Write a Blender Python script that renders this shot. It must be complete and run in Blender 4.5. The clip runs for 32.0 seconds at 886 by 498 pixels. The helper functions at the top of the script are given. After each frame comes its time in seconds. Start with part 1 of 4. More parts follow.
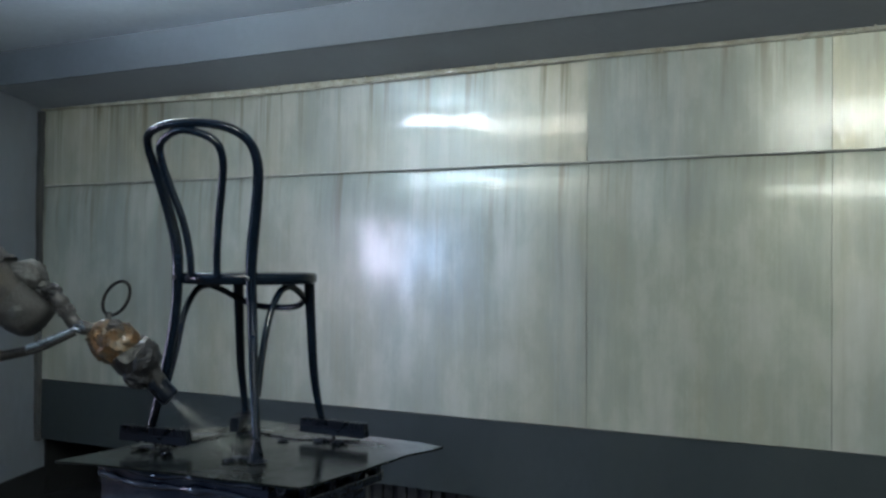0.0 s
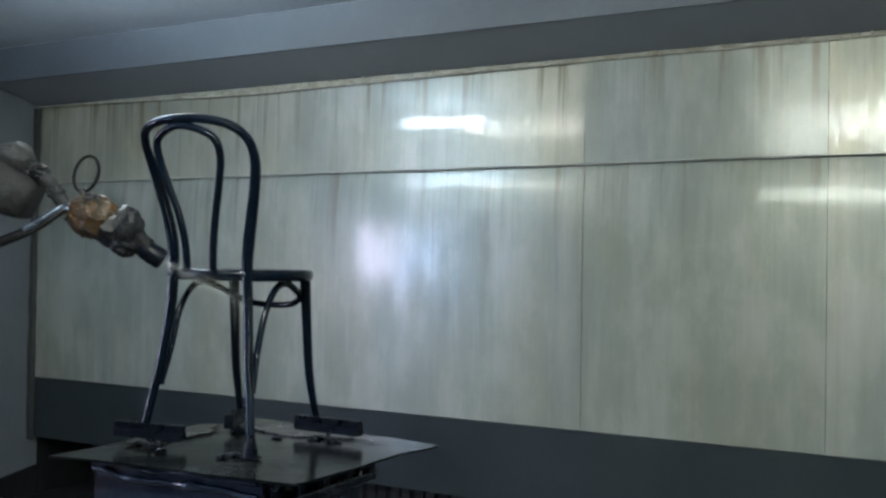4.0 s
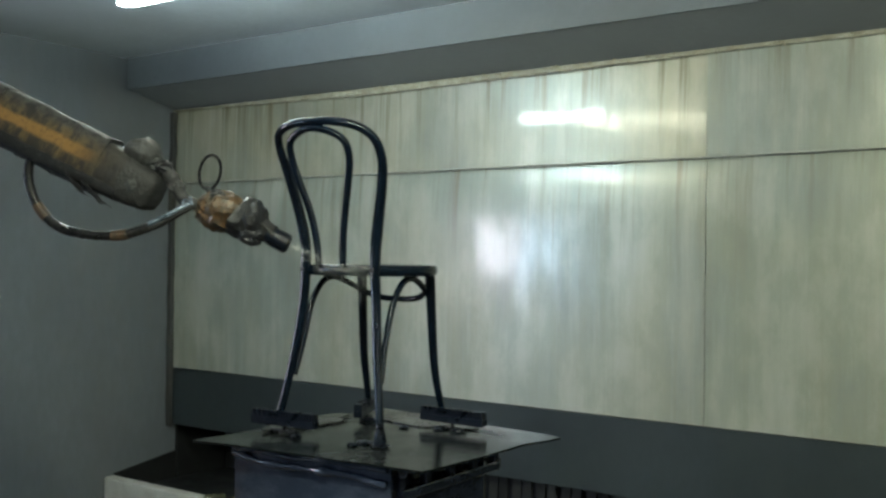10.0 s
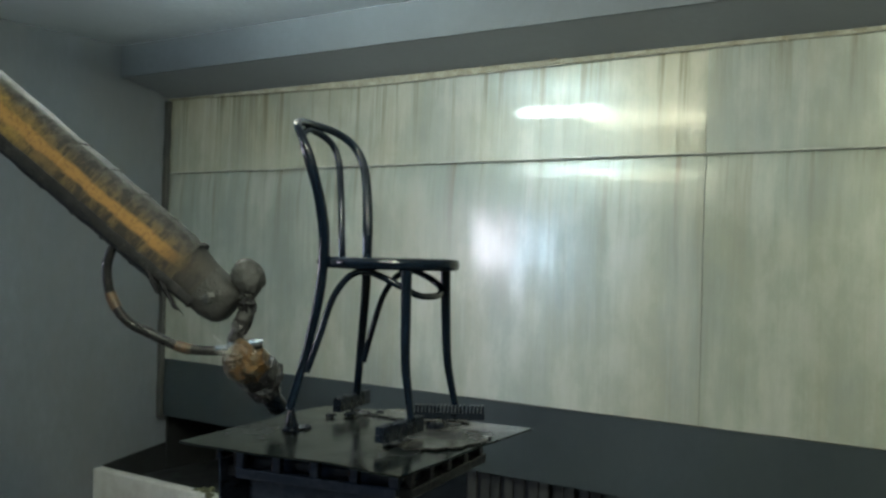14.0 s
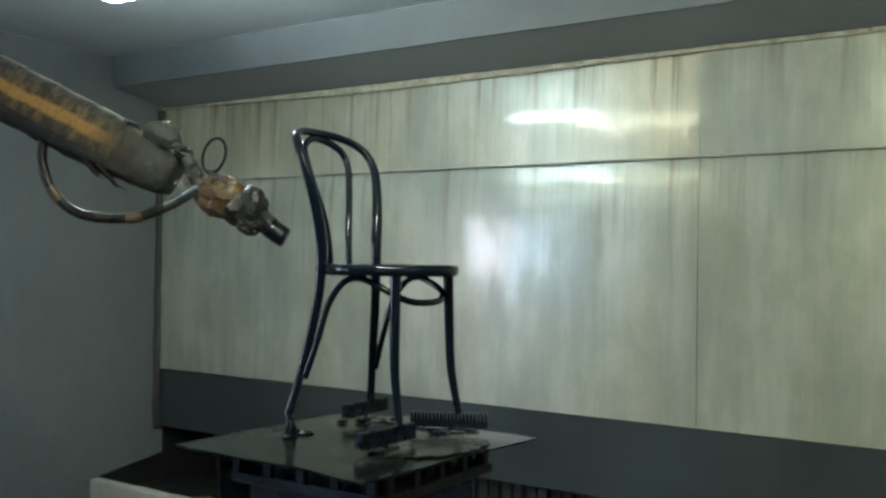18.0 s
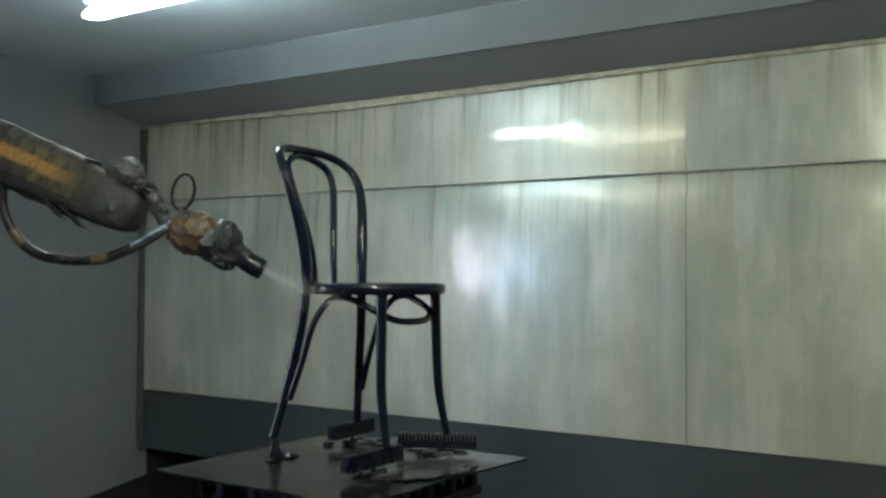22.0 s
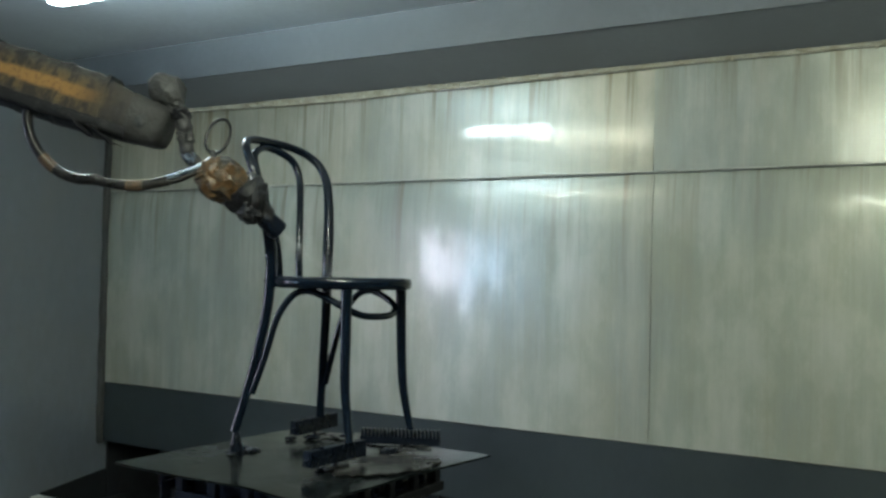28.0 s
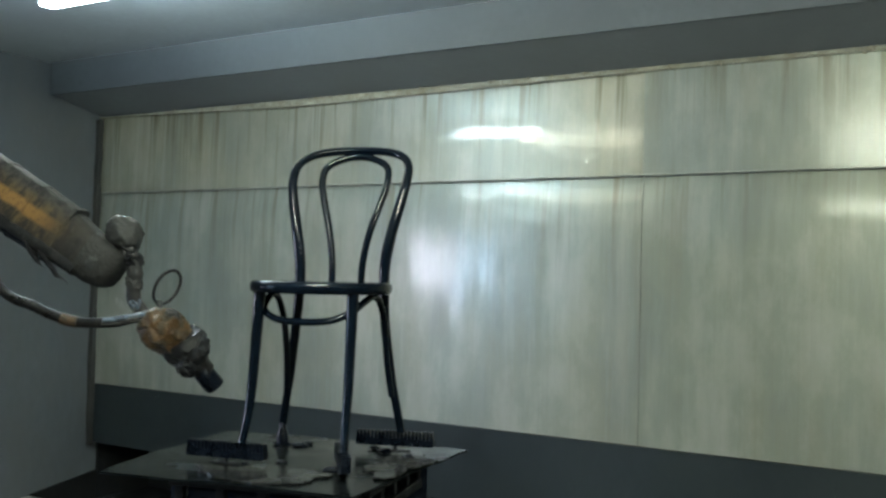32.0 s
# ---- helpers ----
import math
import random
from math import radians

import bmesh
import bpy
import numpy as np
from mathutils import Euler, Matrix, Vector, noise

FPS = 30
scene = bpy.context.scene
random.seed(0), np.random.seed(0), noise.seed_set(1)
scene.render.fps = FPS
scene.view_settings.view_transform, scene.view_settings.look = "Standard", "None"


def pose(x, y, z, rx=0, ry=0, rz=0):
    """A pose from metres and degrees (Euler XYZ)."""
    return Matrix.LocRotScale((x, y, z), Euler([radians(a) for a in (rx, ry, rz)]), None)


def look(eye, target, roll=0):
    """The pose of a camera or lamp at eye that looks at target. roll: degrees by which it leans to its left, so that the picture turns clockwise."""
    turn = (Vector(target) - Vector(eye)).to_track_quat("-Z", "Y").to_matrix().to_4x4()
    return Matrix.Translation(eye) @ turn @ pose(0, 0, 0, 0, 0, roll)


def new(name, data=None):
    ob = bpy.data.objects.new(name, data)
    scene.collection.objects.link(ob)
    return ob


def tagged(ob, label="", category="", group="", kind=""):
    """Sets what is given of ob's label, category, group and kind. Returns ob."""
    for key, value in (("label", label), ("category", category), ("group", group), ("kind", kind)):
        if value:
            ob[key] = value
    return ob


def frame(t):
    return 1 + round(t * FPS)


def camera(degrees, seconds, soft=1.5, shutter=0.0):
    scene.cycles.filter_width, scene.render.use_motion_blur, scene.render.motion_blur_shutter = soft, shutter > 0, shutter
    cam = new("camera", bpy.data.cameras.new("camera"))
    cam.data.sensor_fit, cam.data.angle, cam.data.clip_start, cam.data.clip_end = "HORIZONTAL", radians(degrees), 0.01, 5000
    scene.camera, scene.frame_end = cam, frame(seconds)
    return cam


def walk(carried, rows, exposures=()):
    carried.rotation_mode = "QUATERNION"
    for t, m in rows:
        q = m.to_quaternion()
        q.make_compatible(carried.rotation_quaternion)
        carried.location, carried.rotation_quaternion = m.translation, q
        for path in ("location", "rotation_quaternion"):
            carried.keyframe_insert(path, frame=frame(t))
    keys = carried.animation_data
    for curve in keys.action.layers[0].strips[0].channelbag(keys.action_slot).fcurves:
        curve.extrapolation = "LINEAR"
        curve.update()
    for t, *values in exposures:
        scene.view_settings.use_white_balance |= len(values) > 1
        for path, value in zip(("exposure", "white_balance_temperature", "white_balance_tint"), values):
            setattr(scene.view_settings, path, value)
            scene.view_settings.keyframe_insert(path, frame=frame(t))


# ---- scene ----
LENS = 48.55
cam = camera(LENS, 32.0, soft=2.6, shutter=0.5)
PATH = [
    (0, pose(0.000, 0.000, 1.500, 90.72, -0.37, 28.54)),
    (0.5, pose(-0.000, -0.013, 1.491, 90.80, -0.57, 28.41)),
    (1, pose(0.003, -0.014, 1.488, 90.87, -0.64, 28.39)),
    (1.5, pose(-0.001, -0.011, 1.486, 90.90, -0.46, 28.48)),
    (2, pose(-0.005, -0.006, 1.482, 90.93, -0.74, 28.32)),
    (2.5, pose(-0.007, -0.006, 1.483, 90.90, -0.88, 28.30)),
    (3, pose(-0.011, 0.001, 1.486, 90.90, -0.83, 28.22)),
    (3.5, pose(-0.007, -0.001, 1.482, 90.97, -0.92, 28.22)),
    (5.5, pose(-0.002, -0.014, 1.493, 90.82, -0.98, 28.25)),
    (6, pose(-0.001, -0.023, 1.493, 90.75, -1.41, 28.65)),
    (6.5, pose(0.007, -0.034, 1.490, 90.77, -2.19, 30.13)),
    (7, pose(0.010, -0.049, 1.485, 90.76, -1.55, 33.10)),
    (7.5, pose(-0.004, -0.044, 1.481, 90.80, -1.71, 35.14)),
    (8, pose(-0.001, -0.043, 1.480, 90.72, -1.49, 35.18)),
    (8.5, pose(-0.002, -0.042, 1.486, 90.62, -1.65, 35.01)),
    (9, pose(0.012, -0.053, 1.497, 90.44, -0.97, 35.05)),
    (9.5, pose(0.021, -0.067, 1.487, 90.53, -0.96, 35.08)),
    (10, pose(0.022, -0.069, 1.486, 90.52, -0.71, 35.13)),
    (10.5, pose(0.014, -0.065, 1.489, 90.43, -0.64, 35.00)),
    (11, pose(0.011, -0.057, 1.488, 90.45, -0.95, 34.91)),
    (11.5, pose(0.021, -0.047, 1.492, 90.37, -0.75, 34.94)),
    (12, pose(0.017, -0.037, 1.494, 90.24, -1.16, 34.98)),
    (12.5, pose(0.018, -0.027, 1.494, 90.24, -0.99, 35.12)),
    (13, pose(0.007, -0.012, 1.494, 90.20, -1.48, 35.21)),
    (13.5, pose(0.007, -0.000, 1.487, 90.23, -1.64, 35.27)),
    (14, pose(-0.001, 0.000, 1.482, 90.22, -1.54, 35.02)),
    (14.5, pose(-0.005, 0.004, 1.486, 90.22, -0.64, 35.15)),
    (16.5, pose(-0.009, -0.018, 1.497, 90.17, -0.06, 34.48)),
    (17, pose(-0.000, -0.023, 1.490, 90.36, -0.32, 34.58)),
    (17.5, pose(0.001, -0.021, 1.485, 90.46, -0.65, 34.65)),
    (18, pose(-0.009, -0.013, 1.480, 90.59, -0.82, 34.61)),
    (18.5, pose(-0.015, -0.005, 1.477, 90.65, -0.70, 34.66)),
    (19, pose(-0.017, 0.016, 1.491, 90.75, -0.14, 34.83)),
    (19.5, pose(-0.023, 0.014, 1.483, 91.17, 0.37, 34.78)),
    (20, pose(-0.026, 0.020, 1.481, 91.38, 0.76, 34.34)),
    (20.5, pose(-0.024, 0.011, 1.477, 91.72, 0.06, 34.12)),
    (21, pose(-0.026, 0.009, 1.475, 91.71, -0.18, 34.09)),
    (21.5, pose(-0.037, 0.027, 1.483, 91.60, -0.25, 34.12)),
    (22, pose(-0.038, 0.027, 1.484, 91.56, -0.31, 33.81)),
    (22.5, pose(-0.037, 0.019, 1.478, 91.63, -0.42, 33.58)),
    (23, pose(-0.038, 0.017, 1.482, 91.56, -0.50, 33.40)),
    (23.5, pose(-0.038, 0.017, 1.484, 91.58, -0.35, 33.36)),
    (24, pose(-0.034, 0.017, 1.477, 91.62, -0.28, 33.40)),
    (24.5, pose(-0.036, 0.016, 1.483, 91.54, -0.28, 33.24)),
    (26.5, pose(-0.043, 0.031, 1.466, 91.65, -1.45, 32.76)),
    (27, pose(-0.046, 0.032, 1.470, 91.58, -1.51, 32.55)),
    (27.5, pose(-0.047, 0.032, 1.474, 91.55, -1.32, 32.33)),
    (28, pose(-0.041, 0.038, 1.478, 91.45, -1.29, 31.90)),
    (28.5, pose(-0.042, 0.034, 1.475, 91.50, -1.71, 31.87)),
    (29, pose(-0.043, 0.043, 1.474, 91.51, -1.95, 31.97)),
    (29.5, pose(-0.045, 0.039, 1.477, 91.47, -1.82, 31.93)),
    (30, pose(-0.037, 0.041, 1.483, 91.36, -1.39, 31.74)),
    (30.5, pose(-0.038, 0.037, 1.491, 91.18, -1.38, 31.67)),
    (31, pose(-0.038, 0.030, 1.491, 91.05, -1.33, 31.42)),
    (31.5, pose(-0.038, 0.024, 1.491, 91.04, -1.32, 31.38)),
    (32, pose(-0.035, 0.016, 1.493, 91.44, -1.36, 31.29)),
]
walk(cam, PATH, exposures=[(0, 0.27, 5540, 15), (6.2, 0.27, 5540, 15), (7.0, 0.47, 5820, 7), (8.0, 0.53, 6150, 4), (14.5, 0.55, 6210, 4), (19.5, 0.45, 6220, 3), (22, 0.37, 6080, 4), (26, 0.36, 5950, 5), (32, 0.36, 5930, 5)])

# ---- world and lights ----
FLOOR = -0.35
BACK, LEFT, CEIL = 4.94, -6.05, 2.927
AXIS = (-1.956, 2.384)
ROBOT = (-3.324, 1.299)
SIDE = 33.0

world = bpy.data.worlds.new("world")
scene.world = world
world.use_nodes = True
wn = world.node_tree
sky = wn.nodes.new("ShaderNodeTexSky")
sky.sky_type, sky.sun_disc, sky.sun_elevation, sky.sun_rotation = "NISHITA", False, radians(40), radians(200)
wn.nodes["Background"].inputs[1].default_value = 0.1
wn.links.new(sky.outputs[0], wn.nodes["Background"].inputs[0])


def area(name, m, sx, sy, power, colour):
    data = bpy.data.lights.new(name, "AREA")
    data.shape, data.size, data.size_y, data.energy, data.color = "RECTANGLE", sx, sy, power, colour
    ob = new(name, data)
    ob.matrix_world = m
    return ob


# daylight in the two panes of the window in the left wall, one of them rosy; the lamps under the ceiling glow by their diffusers
for y, power, colour in ((0.15, 30, (0.82, 0.70, 0.82)), (-1.01, 37, (0.50, 0.68, 0.93))):
    area("window_light", look((LEFT - 0.02, y, 1.575), (0, y, 1.55)), 1.10, 0.72, power, colour)
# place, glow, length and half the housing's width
# the two right tubes are unseen, added to brighten the curtain's right side
TUBES = [(-3.72, 3.00, "tube", 0.84, 0.016), (-3.18, 2.62, "warm_tube", 1.10, 0.040), (-0.90, 0.80, "new_tube", 1.24, 0.040), (1.60, 1.60, "right_fill_tube", 1.24, 0.040), (1.60, -1.20, "right_fill_tube", 1.24, 0.040),
         (-5.20, 0.10, "old_tube", 1.24, 0.040)]


# ---- materials ----
def material(name, colour, rough=0.6, metal=0.0, spread=0.15, scale=6.0, stretch=(1, 1, 1), bump=0.1, fine=60.0,
             second=None, amount=0.5, low=0.45, high=0.65, rough_spread=0.12, space="Object", coat=0.0, aniso=0.0, piece=0.0, spec=0.5):
    m = bpy.data.materials.new(name)
    m.use_nodes = True
    nt = m.node_tree
    N, L = nt.nodes, nt.links
    b = N["Principled BSDF"]
    b.inputs["Metallic"].default_value = metal
    b.inputs["Coat Weight"].default_value = coat
    b.inputs["Specular IOR Level"].default_value = spec
    b.inputs["Anisotropic"].default_value = aniso
    if aniso:
        tan = N.new("ShaderNodeTangent")
        tan.direction_type, tan.axis = "RADIAL", "Z"
        L.new(tan.outputs[0], b.inputs["Tangent"])
    tc, mp = N.new("ShaderNodeTexCoord"), N.new("ShaderNodeMapping")
    mp.inputs["Scale"].default_value = stretch
    L.new(tc.outputs[space], mp.inputs[0])

    def noise_at(s, detail=5.0, rough_=0.6):
        n = N.new("ShaderNodeTexNoise")
        n.inputs["Scale"].default_value, n.inputs["Detail"].default_value, n.inputs["Roughness"].default_value = s, detail, rough_
        L.new(mp.outputs[0], n.inputs[0])
        return n.outputs[0]

    def ramp(v, a, c):
        r = N.new("ShaderNodeMapRange")
        for i, k in enumerate((0.3, 0.7, a, c)):
            r.inputs[i + 1].default_value = k
        L.new(v, r.inputs[0])
        return r.outputs[0]

    def mix(fac, one, two, kind="MIX"):
        x = N.new("ShaderNodeMix")
        x.data_type, x.blend_type = "RGBA", kind
        for sock, v in ((x.inputs[0], fac), (x.inputs[6], one), (x.inputs[7], two)):
            if hasattr(v, "is_output"):
                L.new(v, sock)
            elif isinstance(v, (int, float)):
                sock.default_value = v
            else:
                sock.default_value = (*v, 1)
        return x.outputs[2]

    large, small = noise_at(scale), noise_at(fine, 3.0)
    dark = tuple(c * (1 - spread) for c in colour)
    light = tuple(min(1, c * (1 + spread)) for c in colour)
    col = mix(ramp(large, 0, 1), dark, light)
    col = mix(ramp(small, 0, 0.5), col, tuple(c * (1 - spread * 0.8) for c in colour))
    if second:
        st = noise_at(scale * 1.7, 6.0, 0.7)
        r = N.new("ShaderNodeMapRange")
        for i, k in enumerate((low, high, 0, amount)):
            r.inputs[i + 1].default_value = k
        L.new(st, r.inputs[0])
        col = mix(r.outputs[0], col, second)
    if piece:
        oi, hv = N.new("ShaderNodeObjectInfo"), N.new("ShaderNodeHueSaturation")
        L.new(ramp(oi.outputs["Random"], 1 - piece, 1 + piece), hv.inputs["Value"])
        L.new(col, hv.inputs["Color"])
        col = hv.outputs[0]
    L.new(col, b.inputs["Base Color"])
    L.new(ramp(large, max(0.03, rough - rough_spread), min(1, rough + rough_spread)), b.inputs["Roughness"])
    if bump:
        bp = N.new("ShaderNodeBump")
        bp.inputs["Strength"].default_value, bp.inputs["Distance"].default_value = bump, 0.01
        L.new(small, bp.inputs["Height"])
        L.new(bp.outputs[0], b.inputs["Normal"])
    return m


def curtain_material(gloss, one, two, run_low, run_high, strength, lacquer, calm=0.010):
    # galvanised sheet under a film of water and old lacquer, streaked from top to bottom
    m = bpy.data.materials.new("wet_sheet")
    # gloss: roughness of the water film on it
    m.use_nodes = True
    nt = m.node_tree
    N, L = nt.nodes, nt.links
    b = N["Principled BSDF"]
    tc = N.new("ShaderNodeNewGeometry")

    def field(sx, sz, s, detail=4.0, rough_=0.55, shift=0.0):
        mp = N.new("ShaderNodeMapping")
        mp.inputs["Scale"].default_value, mp.inputs["Location"].default_value = (sx, 1, sz), (shift, 0, shift)
        n = N.new("ShaderNodeTexNoise")
        n.inputs["Scale"].default_value, n.inputs["Detail"].default_value, n.inputs["Roughness"].default_value = s, detail, rough_
        L.new(tc.outputs["Position"], mp.inputs[0])
        L.new(mp.outputs[0], n.inputs[0])
        return n.outputs[0]

    def rng(v, a, c, lo, hi):
        r = N.new("ShaderNodeMapRange")
        for i, k in enumerate((a, c, lo, hi)):
            r.inputs[i + 1].default_value = k
        L.new(v, r.inputs[0])
        return r.outputs[0]

    def mix(fac, one, two, kind="MIX"):
        x = N.new("ShaderNodeMix")
        x.data_type, x.blend_type = "RGBA", kind
        for sock, v in ((x.inputs[0], fac), (x.inputs[6], one), (x.inputs[7], two)):
            if hasattr(v, "is_output"):
                L.new(v, sock)
            elif isinstance(v, (int, float)):
                sock.default_value = v
            else:
                sock.default_value = (*v, 1)
        return x.outputs[2]

    streak = field(7, 0.7, 1.0, 7.0, 0.66)
    runs = field(30, 0.7, 1.0, 5.0, 0.6, 31.0)
    waves, ripples = field(9, 0.55, 1.0, 1.5, 0.5, 3.0), field(42, 1.6, 1.0, 1.5, 0.5, 9.0)
    blotch = field(0.55, 0.5, 1.0, 3.0, 0.5, 7.0)
    cloud = field(2.4, 1.3, 1.0, 6.0, 0.62, 19.0)
    stain = field(13.0, 0.5, 1.0, 5.0, 0.65, 12.0)
    patch = field(1.6, 1.1, 1.0, 3.0, 0.6, 44.0)
    drops = field(42, 1.8, 1.0, 4.0, 0.7, 27.0)
    wet = field(48, 0.4, 1.0, 6.0, 0.7, 63.0)
    sep = N.new("ShaderNodeSeparateXYZ")
    L.new(tc.outputs["Position"], sep.inputs[0])

    def times(u, v):
        x = N.new("ShaderNodeMath")
        x.operation = "MULTIPLY"
        L.new(u, x.inputs[0])
        L.new(v, x.inputs[1])
        return x.outputs[0]

    col = mix(rng(blotch, 0.38, 0.62, 0, 1), one, two)
    col = mix(rng(cloud, 0.42, 0.64, 0, 0.62), col, (0.285, 0.31, 0.285))
    col = mix(rng(cloud, 0.50, 0.32, 0, 0.60), col, (0.57, 0.57, 0.52))
    col = mix(times(rng(streak, 0.48, 0.72, 0, 0.55), rng(patch, 0.35, 0.60, 0.2 * strength, 1.0 * strength)), col, (0.33, 0.30, 0.19))
    col = mix(times(rng(streak, 0.50, 0.30, 0, 0.5), rng(patch, 0.35, 0.60, 0.3 * strength, 1.0 * strength)), col, (0.66, 0.66, 0.57))
    col = mix(times(rng(runs, 0.52, 0.72, 0, 0.6), rng(cloud, 0.40, 0.62, 0, 0.6 * strength)), col, (0.33, 0.31, 0.23))
    # yellow-brown runs that start under the top rail and under the seam
    top = rng(sep.outputs["Z"], run_low, run_high, 0, 1)
    col = mix(times(top, rng(stain, 0.51, 0.64, 0.0, 0.9)), col, (0.205, 0.185, 0.115))
    col = mix(rng(wet, 0.50, 0.66, 0, 0.20 * strength), col, (0.25, 0.24, 0.17))
    L.new(col, b.inputs["Base Color"])
    b.inputs["Metallic"].default_value = 0.25
    b.inputs["Coat Tint"].default_value = (*lacquer, 1)
    b.inputs["Roughness"].default_value = 0.36
    # the running film smears reflections from top to bottom
    tan = N.new("ShaderNodeTangent")
    tan.direction_type, tan.uv_map = "UV_MAP", "UVMap"
    L.new(tan.outputs[0], b.inputs["Tangent"])
    b.inputs["Anisotropic"].default_value, b.inputs["Anisotropic Rotation"].default_value = 0.5, 0.25
    bp = N.new("ShaderNodeBump")
    bp.inputs["Strength"].default_value, bp.inputs["Distance"].default_value = 0.3, 0.01
    L.new(waves, bp.inputs["Height"])
    L.new(bp.outputs[0], b.inputs["Normal"])
    L.new(times(rng(patch, 0.35, 0.65, 1.0, 0.6), rng(wet, 0.36, 0.62, 1.0, 0.45)), b.inputs["Coat Weight"])
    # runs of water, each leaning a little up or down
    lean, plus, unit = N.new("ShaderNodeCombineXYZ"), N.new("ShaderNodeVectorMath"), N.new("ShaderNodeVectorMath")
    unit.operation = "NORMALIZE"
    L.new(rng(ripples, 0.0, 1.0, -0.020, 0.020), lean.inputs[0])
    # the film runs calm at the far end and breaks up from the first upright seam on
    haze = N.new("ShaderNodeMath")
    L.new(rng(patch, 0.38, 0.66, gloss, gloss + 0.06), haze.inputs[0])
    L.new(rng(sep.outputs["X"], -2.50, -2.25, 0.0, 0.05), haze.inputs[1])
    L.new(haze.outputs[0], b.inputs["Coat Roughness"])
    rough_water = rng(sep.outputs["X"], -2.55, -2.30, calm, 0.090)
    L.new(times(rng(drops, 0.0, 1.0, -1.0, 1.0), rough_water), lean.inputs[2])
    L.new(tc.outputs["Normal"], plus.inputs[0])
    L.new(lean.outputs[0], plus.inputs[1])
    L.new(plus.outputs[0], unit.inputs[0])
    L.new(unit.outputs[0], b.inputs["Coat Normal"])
    return m


def wrapped_arm():
    # sooty film over the arm, its orange paint showing through along the side in a ragged band
    m = bpy.data.materials.new("sooty_wrapped_arm")
    m.use_nodes = True
    N, L = m.node_tree.nodes, m.node_tree.links
    b = N["Principled BSDF"]
    tc, sep = N.new("ShaderNodeTexCoord"), N.new("ShaderNodeSeparateXYZ")
    L.new(tc.outputs["Object"], sep.inputs[0])

    def cloud(scale, detail, stretch):
        mp, n = N.new("ShaderNodeMapping"), N.new("ShaderNodeTexNoise")
        mp.inputs["Scale"].default_value = stretch
        n.inputs["Scale"].default_value, n.inputs["Detail"].default_value, n.inputs["Roughness"].default_value = scale, detail, 0.65
        L.new(tc.outputs["Object"], mp.inputs[0])
        L.new(mp.outputs[0], n.inputs[0])
        return n.outputs[0]

    def rng(v, a, c, lo, hi):
        r = N.new("ShaderNodeMapRange")
        r.interpolation_type = "SMOOTHSTEP"
        for i, k in enumerate((a, c, lo, hi)):
            r.inputs[i + 1].default_value = k
        L.new(v, r.inputs[0])
        return r.outputs[0]

    def calc(kind, u, v):
        x = N.new("ShaderNodeMath")
        x.operation = kind
        for sock, w in zip(x.inputs, (u, v)):
            if isinstance(w, float):
                sock.default_value = w
            else:
                L.new(w, sock)
        return x.outputs[0]

    def mix(fac, one, two):
        x = N.new("ShaderNodeMix")
        x.data_type = "RGBA"
        L.new(fac, x.inputs[0])
        for sock, v in ((x.inputs[6], one), (x.inputs[7], two)):
            if isinstance(v, tuple):
                sock.default_value = (*v, 1)
            else:
                L.new(v, sock)
        return x.outputs[2]

    blot, fold, grain = cloud(11, 6, (0.9, 1, 1.2)), cloud(34, 5, (1, 1, 0.35)), cloud(80, 4, (1, 1, 1))
    height = calc("ADD", sep.outputs["Z"], calc("MULTIPLY", calc("ADD", blot, -0.5), 0.035))
    wide = calc("MULTIPLY", rng(height, -0.052, -0.020, 0.0, 1.0), rng(height, 0.078, 0.040, 0.0, 1.0))
    core = calc("MULTIPLY", rng(height, -0.010, 0.004, 0.0, 1.0), rng(height, 0.040, 0.026, 0.0, 1.0))
    core = calc("MULTIPLY", core, rng(sep.outputs["X"], -0.10, -0.24, 0.0, 0.95))
    far = rng(sep.outputs["X"], -0.62, -0.85, 0.0, 1.0)
    col = mix(rng(fold, 0.38, 0.62, 0.0, 1.0), (0.050, 0.050, 0.048), (0.018, 0.018, 0.020))
    brown = mix(rng(fold, 0.42, 0.60, 0.0, 1.0), (0.100, 0.068, 0.032), (0.028, 0.024, 0.020))
    col = mix(calc("MULTIPLY", wide, rng(sep.outputs["X"], 0.0, -0.22, 0.25, 0.95)), col, brown)
    col = mix(calc("MULTIPLY", calc("MULTIPLY", far, wide), rng(blot, 0.35, 0.6, 1.0, 0.3)), col, (0.25, 0.165, 0.045))
    col = mix(core, col, (0.25, 0.140, 0.045))
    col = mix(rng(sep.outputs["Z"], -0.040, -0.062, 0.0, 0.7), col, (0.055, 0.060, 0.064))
    col = mix(calc("MULTIPLY", rng(sep.outputs["X"], -0.24, -0.06, 0.0, 0.85), rng(fold, 0.62, 0.44, 0.35, 1.0)), col, (0.031, 0.030, 0.028))
    col = mix(rng(grain, 0.45, 0.75, 0.0, 0.5), col, (0.022, 0.021, 0.021))
    L.new(col, b.inputs["Base Color"])
    b.inputs["Roughness"].default_value = 0.7
    b.inputs["Specular IOR Level"].default_value = 0.25
    bp = N.new("ShaderNodeBump")
    bp.inputs["Strength"].default_value, bp.inputs["Distance"].default_value = 0.5, 0.010
    L.new(calc("ADD", fold, blot), bp.inputs["Height"])
    L.new(bp.outputs[0], b.inputs["Normal"])
    return m


def glowing(name, colour, power):
    m = bpy.data.materials.new(name)
    m.use_nodes = True
    b = m.node_tree.nodes["Principled BSDF"]
    b.inputs["Base Color"].default_value = (0.9, 0.9, 0.9, 1)
    b.inputs["Emission Color"].default_value, b.inputs["Emission Strength"].default_value = (*colour, 1), power
    return m


